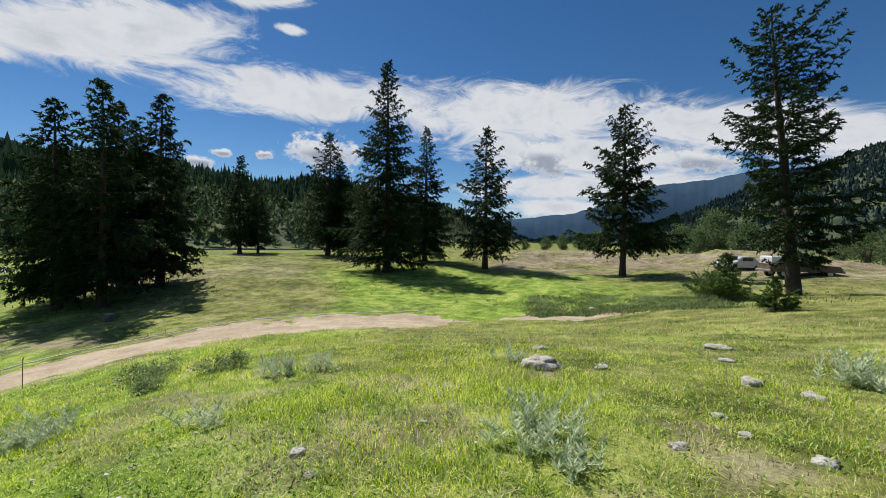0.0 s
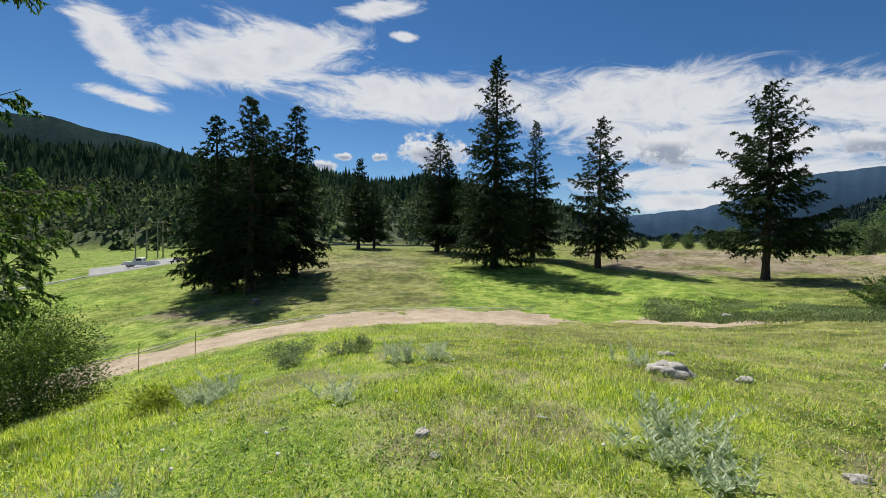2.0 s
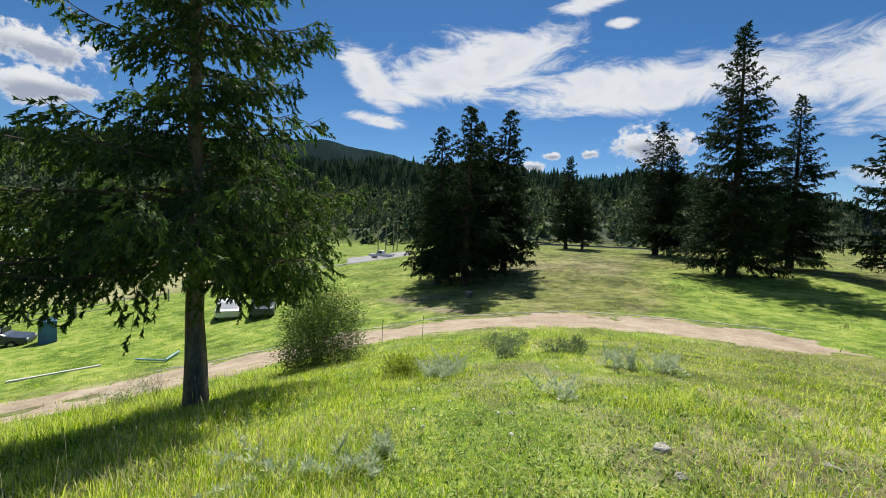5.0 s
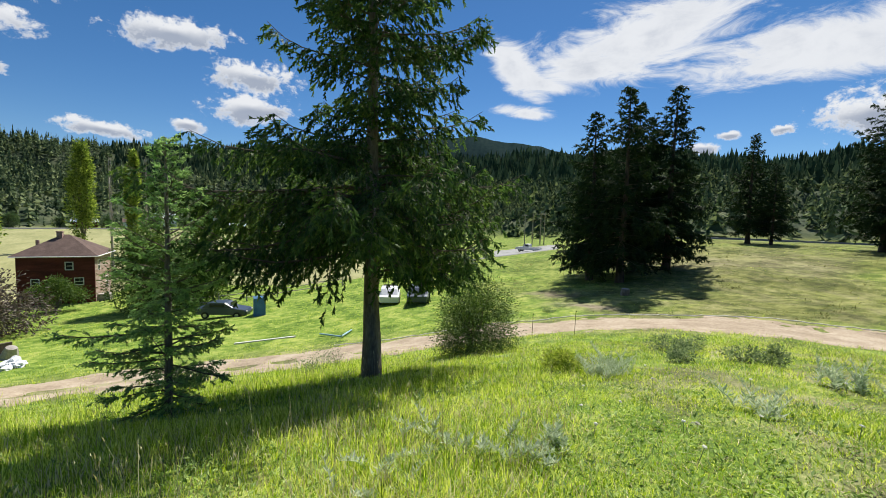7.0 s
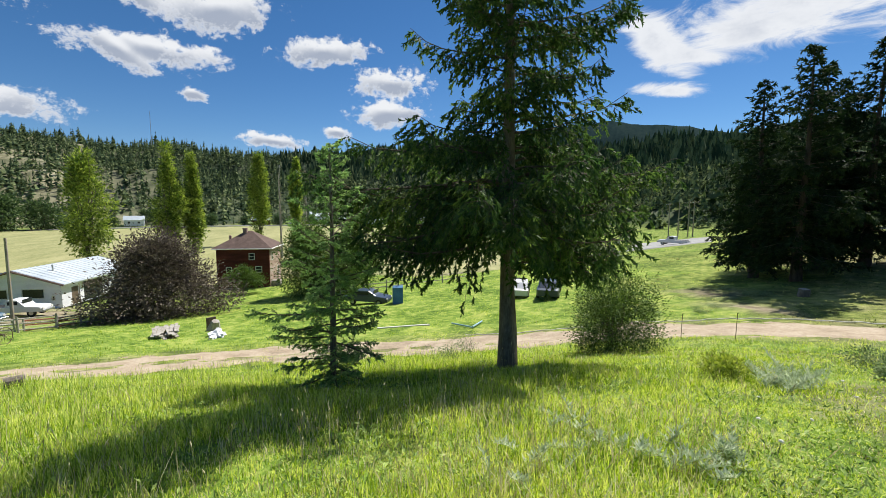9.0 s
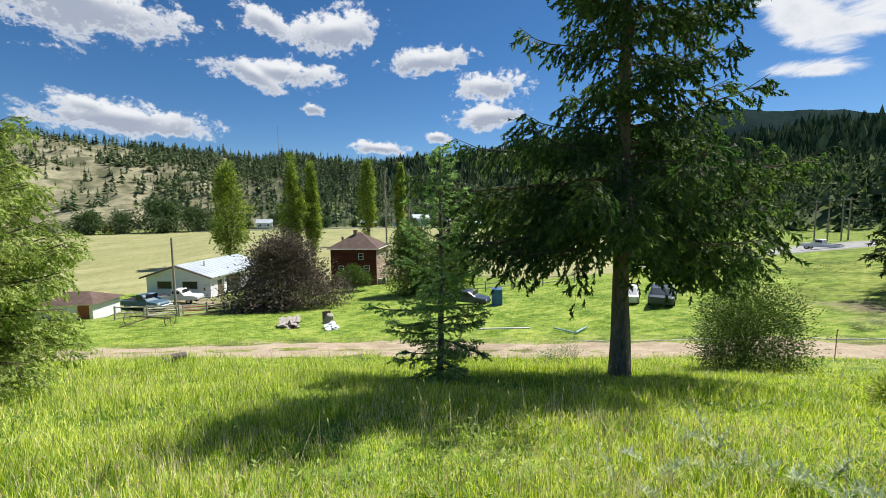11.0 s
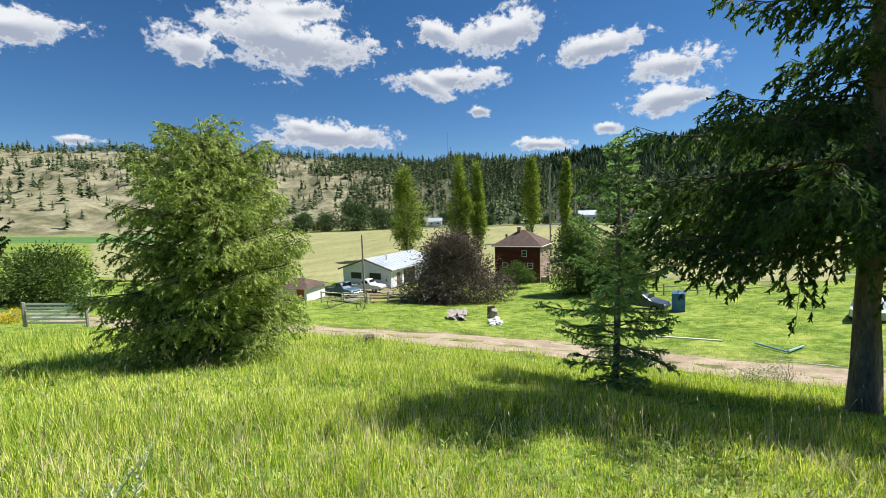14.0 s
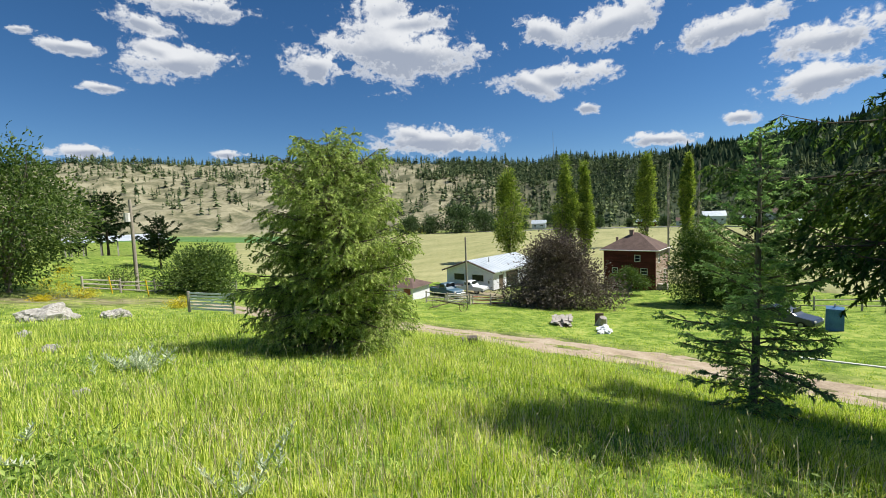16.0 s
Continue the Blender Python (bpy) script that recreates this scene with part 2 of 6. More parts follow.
def fbm(x, y, seed=0, octaves=4):
    return sum(vnoise(x * 2 ** k, y * 2 ** k, seed + k) * 0.5 ** k for k in range(octaves))


FOOT = [(-180, 500), (-60, 500), (-40, 420), (-25, 700), (-12, 1500), (-3, 700), (10, 240), (30, 215), (45, 225), (60, 270), (75, 350),
        (90, 370), (110, 345), (130, 380), (150, 430), (180, 500)]
CREST = [(-180, 1300), (-38, 1300), (-25, 1200), (-12, 1800), (-3, 1300), (14, 800), (45, 600), (60, 650), (75, 750), (90, 850), (105, 850),
         (125, 1000), (150, 1200), (180, 1200)]
RIDGE = [(-180, 6), (-60, 10.2), (-45.7, 9.7), (-42, 8.5), (-36, 6.5), (-27.5, 2.6), (-22, 0.6), (-12, 0.0), (-6, 2.0), (-1, 4.0), (14, 6.6), (18.5, 6.5),
         (24, 6.0), (30.5, 7.0), (36, 7.5), (44, 7.1), (52, 6.9), (60, 7.0), (68, 7.6), (76, 8.2), (80, 7.7), (85, 7.0), (90, 6.4), (95.6, 5.7), (103, 5.7),
         (110, 6.3), (117, 6.3), (124, 6.6), (130, 7.0), (140, 7.5), (149, 7.3), (158, 6.8), (163, 6.9), (171, 6.2), (180, 6)]


def table(rows, v):
    return np.interp(v, [r[0] for r in rows], [r[1] for r in rows])


def land(x, y):
    x, y = np.asarray(x, float), np.asarray(y, float)
    r, a = np.hypot(x, y), np.degrees(np.arctan2(-x, y))
    plain = -4.5 - 8 * smooth(a, 25, 70) + 6 * smooth(a, 145, 165)
    z = smooth(r, 35, 110) * plain
    for (sx, sy), amp in zip(SPOTS, SWELL):
        rad = 4 + 0.62 * math.hypot(sx, sy)
        z = z + amp * np.exp(-((x - sx) ** 2 + (y - sy) ** 2) / (2 * rad * rad))
    z = z + 0.035 * fbm(x * 0.8, y * 0.8, 3, 3) * smooth(r, 0.5, 4) + 0.14 * fbm(x * 0.13, y * 0.13, 9, 3) * smooth(r, 8, 30) * (1 - smooth(r, 60, 100))
    # a rough bank of earth along the back of the northern meadow, and rolling ground before it
    north = smooth(-a, -45, -25) * (1 - smooth(-a, 60, 75))
    z = z + 1.35 * np.exp(-((r - 61 + 4 * fbm(x * 0.07, y * 0.07, 17, 2)) / 6.5) ** 2) * smooth(-a, 2, 10) * (1 - smooth(-a, 40, 52)) * (0.85 + 0.55 * fbm(x * 0.16, y * 0.16, 19, 4))
    z = z + 0.3 * north * fbm(x * 0.11, y * 0.11, 27, 3) * smooth(r, 26, 36) * (1 - smooth(r, 75, 95))
    foot, crest = table(FOOT, a), table(CREST, a)
    top = 1.6 + crest * np.tan(np.radians(table(RIDGE, a)))
    u = np.clip((r - foot) / (crest - foot), 0, 1)
    up = (top - plain) * u ** 1.12 + 55 * u * (1 - u) * fbm(x / 130 + 7, y / 130, 21, 4) + 5 * smooth(u, 0, 0.1) * fbm(x / 25, y / 25, 31, 2)
    return z + up - 0.1 * np.maximum(r - crest, 0)


def gz(x, y):
    return float(land(np.array([x]), np.array([y]))[0])


def away(az_deg, rng_m):
    return -rng_m * math.sin(radians(az_deg)), rng_m * math.cos(radians(az_deg))


# ---- mesh helpers ----
def mesh_np(name, verts, faces, mat=None, smooth_on=False):
    """A mesh from numpy arrays; faces: one array, or a list of arrays, of equal-sided faces."""
    verts = np.asarray(verts, np.float32)
    groups = [np.asarray(f, np.int32) for f in (faces if isinstance(faces, list) else [faces])]
    me = bpy.data.meshes.new(name)
    me.vertices.add(len(verts))
    me.vertices.foreach_set("co", verts.ravel())
    loops = np.concatenate([g.ravel() for g in groups])
    sizes = np.concatenate([np.full(len(g), g.shape[1], np.int32) for g in groups])
    starts = np.concatenate([[0], np.cumsum(sizes)[:-1]]).astype(np.int32)
    me.loops.add(len(loops))
    me.loops.foreach_set("vertex_index", loops)
    me.polygons.add(len(sizes))
    me.polygons.foreach_set("loop_start", starts)
    me.polygons.foreach_set("use_smooth", np.full(len(sizes), smooth_on))
    me.update(calc_edges=True)
    if mat:
        me.materials.append(mat)
    return me


def part(name, me, parent=None, mat=None, label="", at=None):
    """Links a mesh (or a bmesh) as one object under a thing or a part."""
    if isinstance(me, bmesh.types.BMesh):
        bm, me = me, bpy.data.meshes.new(name)
        bmesh.ops.recalc_face_normals(bm, faces=bm.faces)
        bm.to_mesh(me)
        bm.free()
    if mat and not me.materials:
        me.materials.append(mat)
    ob = new(name, me)
    if parent is not None:
        ob.parent = parent
    if at is not None:
        ob.matrix_basis = at
    if label:
        ob["label"] = label
    return ob


def thing(name, m, label, category, group="", kind=""):
    ob = new(name)
    ob.matrix_basis = m
    return tagged(ob, label, category, group, kind)


def unit(v):
    return v / np.maximum(np.linalg.norm(v, axis=-1, keepdims=True), 1e-9)


def sprays(base, way, length, width, rng, fold=0.25, wild=0.5):
    """Small blades folded along the midrib, that stand for leaves or needled twigs."""
    n = len(base)
    way = unit(way)
    side = unit(np.cross(way, np.array([0, 0, 1.0]) + wild * rng.normal(size=(n, 3))))
    nrm = np.cross(side, way)
    length, width = np.broadcast_to(length, n)[:, None], np.broadcast_to(width, n)[:, None]
    mid = base + way * length * 0.45
    mid = mid + nrm * width * fold
    v = np.stack([base, mid + side * width / 2, base + way * length, mid - side * width / 2], 1)
    f = np.array([[0, 1, 2], [0, 2, 3]])
    return v.reshape(-1, 3), (f[None] + 4 * np.arange(n)[:, None, None]).reshape(-1, 3)


def tubes(paths, r0, r1, sides=4):
    """Tapered tubes along many paths (n, k, 3), as one mesh."""
    n, k, _ = paths.shape
    d = unit(np.gradient(paths, axis=1))
    ref = np.where(np.abs(d[..., 2:3]) > 0.9, np.array([1.0, 0, 0]), np.array([0, 0, 1.0]))
    s = unit(np.cross(d, ref))
    u = np.cross(s, d)
    rad = (np.asarray(r0)[:, None] * (1 - np.linspace(0, 1, k)) + np.asarray(r1)[:, None] * np.linspace(0, 1, k))[..., None, None]
    ang = np.linspace(0, 2 * math.pi, sides, endpoint=False)
    ring = s[:, :, None] * np.cos(ang)[:, None] + u[:, :, None] * np.sin(ang)[:, None]
    v = (paths[:, :, None] + rad * ring).reshape(-1, 3)
    i, j, q = np.meshgrid(np.arange(n), np.arange(k - 1), np.arange(sides), indexing="ij")
    a = (i * k + j) * sides
    f = np.stack([a + q, a + (q + 1) % sides, a + sides + (q + 1) % sides, a + sides + q], -1).reshape(-1, 4)
    return v, f


# ---- ground ----
TRACK = [(-75, 44), (-50, 28.5), (-30, 23.5), (-12, 23.0), (0, 23.5), (15, 23.0), (28, 22.0), (40, 20.8), (52, 20.2), (65, 20.6), (80, 21.6), (95, 22.2),
         (108, 22.0), (118, 22.2), (127, 23.0), (138, 25.5), (150, 31), (158, 40)]


def track_gap(x, y):
    """Metres from the middle of the dirt track."""
    a = np.degrees(np.arctan2(-x, y))
    return np.hypot(x, y) - table(TRACK, a)


def zones(x, y):
    """Shares of bare soil, lush grass and stony hillside."""
    r, a = np.hypot(x, y), np.degrees(np.arctan2(-x, y))
    a = np.where(a < -120, a + 360, a)
    n1, n2 = fbm(x * 0.25, y * 0.25, 41, 4), fbm(x * 1.3, y * 1.3, 47, 3)
    a = a + 5 * fbm(x * 0.16, y * 0.16, 44, 3)
    lush = (0.5 * smooth(a, 4, 26) * (1 - (1 - smooth(a, 34, 44)) * smooth(r, 21, 26)) + 0.3 * smooth(a, 30, 44) + 0.2 * smooth(a, 50, 80)) * (1 - 0.3 * smooth(r, 25, 34)) + 0.45 * smooth(n1, 0.0, 0.7)
    lush = lush * (1 - 0.75 * smooth(a, 195, 232))
    lush = lush + 0.9 * smooth(a, -32, -14) * (1 - smooth(a, 10, 17)) * smooth(r, 22, 25) * (1 - smooth(r + 4 * n1, 40, 50))
    lush = lush + 0.6 * smooth(a, 55, 75) * smooth(r, 26, 30) * (1 - smooth(r, 60, 75))
    bare = 0.6 * smooth(n2 + 0.8 * n1, 0.35, 1.0) * (1 - smooth(a, 30, 70)) * (1 - smooth(r, 9, 14)) + 0.35 * smooth(n2, 0.3, 0.9) * smooth(r, 26, 40) * (1 - smooth(a, -18, 4))
    bare = bare + 0.75 * np.exp(-(track_gap(x, y) / 3.6) ** 2) * smooth(n2, -0.5, 0.5) * smooth(a, -4, 6)
    brown = smooth(-a, 2, 14) * (1 - smooth(-a, 44, 56)) * smooth(n2 + n1, -1.2, 0.1) * smooth(r + 5 * n1, 42, 52) * (1 - smooth(r, 90, 120))
    sandy = 0.8 * np.exp(-(((x + 24.5) / 3.2) ** 2 + ((y - 23.3) / 1.3) ** 2)) + 0.8 * np.exp(-(((x + 18.8) / 3.0) ** 2 + ((y - 20.6) / 1.0) ** 2))
    sandy = sandy + 0.9 * np.exp(-(((x + 53) / 9.0) ** 2 + ((y + 33) / 6.0) ** 2))
    bare = bare + 1.2 * sandy * smooth(n2, -0.9, 0.0)
    mound = smooth(a, 11, 17) * (1 - smooth(a, 34, 42)) * smooth(r, 25, 30) * (1 - smooth(r, 58, 70)) + 0.5 * smooth(-a, 28, 36) * smooth(r, 14, 20)
    lush = np.clip(lush * (1 - 0.6 * mound) - 0.9 * brown, 0, 1)
    lush = lush * (1 - 0.65 * np.exp(-((track_gap(x, y) - 1.0) / 4.2) ** 2) * smooth(a, 55, 80))
    weedy = smooth(-a, 9, 12) * (1 - smooth(-a, 33, 37)) * smooth(r, 23.5, 25) * (1 - smooth(r, 29.5, 31.5))
    lush = np.maximum(lush, weedy)
    hill = smooth(r - table(FOOT, a), -20, 30) * smooth(a, 94, 110)
    return np.clip(bare + 0.92 * brown + mound * (0.04 + 0.26 * smooth(n2, -0.2, 0.6) + 0.3 * np.exp(-((r - 47) / 5) ** 2)), 0, 1), lush, hill


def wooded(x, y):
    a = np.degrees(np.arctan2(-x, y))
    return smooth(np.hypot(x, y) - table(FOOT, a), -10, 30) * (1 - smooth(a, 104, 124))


def ground_material():
    m = bpy.data.materials.new("meadow")
    m.use_nodes = True
    n, l = m.node_tree.nodes, m.node_tree.links
    b = n["Principled BSDF"]
    at = n.new("ShaderNodeAttribute")
    at.attribute_name = "zone"
    sp = n.new("ShaderNodeSeparateColor")
    l.new(at.outputs["Color"], sp.inputs[0])
    geo = n.new("ShaderNodeNewGeometry")

    def tex(scale, detail=6, rough=0.65):
        t = n.new("ShaderNodeTexNoise")
        t.inputs["Scale"].default_value, t.inputs["Detail"].default_value, t.inputs["Roughness"].default_value = scale, detail, rough
        l.new(geo.outputs["Position"], t.inputs["Vector"])
        return t.outputs[0]

    def ramp(fac, cols, lo=0.41, hi=0.59):
        r = n.new("ShaderNodeValToRGB")
        e = r.color_ramp.elements
        while len(e) < len(cols):
            e.new(0.5)
        for i, c in enumerate(cols):
            e[i].position, e[i].color = lo + (hi - lo) * i / (len(cols) - 1), (*c, 1)
        l.new(fac, r.inputs[0])
        return r.outputs[0]

    def mix(fac, a, c):
        x = n.new("ShaderNodeMixRGB")
        l.new(fac, x.inputs[0]), l.new(a, x.inputs[1]), l.new(c, x.inputs[2])
        return x.outputs[0]

    big, mid, fine = tex(0.35), tex(1.4, 8, 0.7), tex(22.0, 8, 0.75)
    blend = n.new("ShaderNodeMath")
    blend.operation = "MULTIPLY_ADD"
    blend.inputs[1].default_value = 0.5
    half = n.new("ShaderNodeMath")
    half.operation = "MULTIPLY"
    half.inputs[1].default_value = 0.5
    wide = n.new("ShaderNodeMath")
    wide.operation = "MULTIPLY_ADD"
    wide.inputs[1].default_value = 0.75
    l.new(big, wide.inputs[0])
    q4 = n.new("ShaderNodeMath")
    q4.operation = "MULTIPLY_ADD"
    q4.inputs[1].default_value, q4.inputs[2].default_value = 0.75, -0.25
    l.new(mid, q4.inputs[0]), l.new(q4.outputs[0], wide.inputs[2])
    l.new(wide.outputs[0], half.inputs[0]), l.new(fine, blend.inputs[0]), l.new(half.outputs[0], blend.inputs[2])
    dry = ramp(blend.outputs[0], [(0.055, 0.072, 0.017), (0.15, 0.172, 0.042), (0.30, 0.30, 0.10)])
    green = ramp(blend.outputs[0], [(0.065, 0.125, 0.016), (0.17, 0.27, 0.038), (0.36, 0.40, 0.10)])
    soil = ramp(blend.outputs[0], [(0.14, 0.115, 0.075), (0.25, 0.205, 0.14), (0.37, 0.32, 0.235)])
    hills = ramp(tex(0.03, 8, 0.7), [(0.12, 0.125, 0.072), (0.235, 0.222, 0.137), (0.33, 0.31, 0.205)])
    wob = n.new("ShaderNodeMath")
    wob.operation = "MULTIPLY_ADD"
    wob.inputs[1].default_value = 0.8
    l.new(big, wob.inputs[0])
    lo = n.new("ShaderNodeMath")
    lo.operation = "SUBTRACT"
    lo.inputs[1].default_value = 0.4
    l.new(sp.outputs[1], lo.inputs[0]), l.new(lo.outputs[0], wob.inputs[2])
    wob.use_clamp = True
    c = mix(wob.outputs[0], dry, green)
    c = mix(sp.outputs[0], c, soil)
    c = mix(sp.outputs[2], c, hills)
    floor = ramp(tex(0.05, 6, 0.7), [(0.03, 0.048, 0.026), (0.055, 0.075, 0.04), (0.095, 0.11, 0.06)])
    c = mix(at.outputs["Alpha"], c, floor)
    l.new(c, b.inputs["Base Color"])
    b.inputs["Roughness"].default_value, b.inputs["Specular IOR Level"].default_value = 0.95, 0.1
    bp = n.new("ShaderNodeBump")
    bp.inputs["Strength"].default_value, bp.inputs["Distance"].default_value = 0.6, 0.05
    l.new(blend.outputs[0], bp.inputs["Height"]), l.new(bp.outputs[0], b.inputs["Normal"])
    return m


MEADOW = ground_material()


def build_ground():
    rs = [0.4]
    while rs[-1] < 4800:
        r = rs[-1]
        rs.append(r + (0.12 + 0.012 * r if r < 60 else 0.84 + 0.025 * (r - 60)))
    rs = np.array(rs)
    na = 420
    ang = np.linspace(-math.pi, math.pi, na, endpoint=False)
    R, A = np.meshgrid(rs, ang, indexing="ij")
    x, y = -R * np.sin(A), R * np.cos(A)
    z = land(x, y)
    v = np.stack([x, y, z], -1).reshape(-1, 3)
    v = np.concatenate([v, [[0, 0, gz(0, 0)]]])
    i, j = np.meshgrid(np.arange(len(rs) - 1), np.arange(na), indexing="ij")
    k = (j + 1) % na
    f = np.stack([i * na + j, (i + 1) * na + j, (i + 1) * na + k, i * na + k], -1).reshape(-1, 4)
    j = np.arange(na)
    hub = np.stack([np.full(na, len(v) - 1), j, (j + 1) % na], -1)
    me = mesh_np("ground", v, [f, hub], MEADOW, True)
    bare, lush, hill = zones(v[:, 0], v[:, 1])
    col = me.color_attributes.new("zone", "FLOAT_COLOR", "POINT")
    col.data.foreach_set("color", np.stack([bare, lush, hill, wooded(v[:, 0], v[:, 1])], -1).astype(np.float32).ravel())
    return tagged(new("ground", me), "grassy hillside of green and dry meadow with bare patches", "ground", kind="structure")


ground = build_ground()


def build_track():
    a = np.radians(np.arange(-31, 157, 0.5))
    w = np.linspace(-4.2, 4.2, 43)
    mid = table(TRACK, np.degrees(a))
    R = mid[:, None] + w[None]
    x, y = -R * np.sin(a)[:, None], R * np.cos(a)[:, None]
    u = np.broadcast_to(w, x.shape)
    wide = 2.55 + 0.65 * smooth(np.degrees(a), 60, 95)[:, None] - 2.5 * smooth(-np.degrees(a), -6, 3)[:, None] + 0.95 * np.exp(-((np.degrees(a) + 15) / 6) ** 2)[:, None] - 1.5 * smooth(-np.degrees(a), 22, 30)[:, None] + 0.8 * fbm(x * 0.45, y * 0.45, 61, 4) + 0.5 * fbm(x * 1.7, y * 1.7, 64, 3)
    z = land(x, y) + 0.05 * np.clip((wide - np.abs(u)) / 0.5, -3, 1) + 0.015 * fbm(x * 2, y * 2, 66, 3) - 0.03 * np.exp(-((np.abs(u) - 0.85) / 0.22) ** 2)
    # a worn grassy strip between the wheel ruts
    strip = smooth(np.degrees(a), 62, 90)[:, None] * smooth(0.62 - np.abs(u), -0.15, 0.3) * smooth(fbm(x * 0.9, y * 0.9, 67, 3), -0.55, 0.25)
    z = z - 0.16 * strip
    na, nw = x.shape
    i, j = np.meshgrid(np.arange(na - 1), np.arange(nw - 1), indexing="ij")
    f = np.stack([i * nw + j, (i + 1) * nw + j, (i + 1) * nw + j + 1, i * nw + j + 1], -1).reshape(-1, 4)
    me = mesh_np("dirt_road", np.stack([x, y, z], -1).reshape(-1, 3), f, DIRT, True)
    return tagged(new("dirt_road", me), "pale brown dirt track with wheel ruts across the slope", "road", kind="structure")


build_track()


# ---- far mountains and the forest on the slopes ----
def far_range(name, rows, rng_m, mat, label):
    a = np.radians(np.arange(rows[0][0], rows[-1][0] + 0.01, 0.15))
    e = table(rows, np.degrees(a)) + 0.12 * fbm(np.degrees(a) * 0.5, a * 0, 5, 4)
    cols = []
    for k, (back, low) in enumerate(((0, 0), (150, 0.55), (300, 1.0), (900, 0.9))):
        R = rng_m + back + 0 * a
        top = R * np.tan(np.radians(e)) * low
        top = top + -(40 if low == 0 else 0)
        cols.append(np.stack([-R * np.sin(a), R * np.cos(a), top], -1))
    v = np.stack(cols, 1)
    n, k, _ = v.shape
    i, j = np.meshgrid(np.arange(n - 1), np.arange(k - 1), indexing="ij")
    f = np.stack([i * k + j, (i + 1) * k + j, (i + 1) * k + j + 1, i * k + j + 1], -1).reshape(-1, 4)
    return tagged(new(name, mesh_np(name, v.reshape(-1, 3), f, mat, True)), label, "mountain", kind="structure")


far_range("backdrop", [(-75, 8), (-50, 8.2), (-35, 8.0), (-31, 7.45), (-27, 7.2), (-20, 4.6), (-16, 3.6), (-10, 3.0), (-3, 2.6), (8, 2.0)], 3300, HAZE_FOREST,
          "forested mountains at the end of the valley, blue haze in their colour")
far_range("backdrop_peak", [(38, 5.5), (44, 8.1), (48, 9.2), (51, 9.7), (54, 10.0), (57.5, 10.5), (60.4, 10.2), (66, 9.8), (75, 8.4), (84, 6)], 1300, HAZE_PEAK,
          "dark forested mountain top behind the wooded slope, haze in its colour")


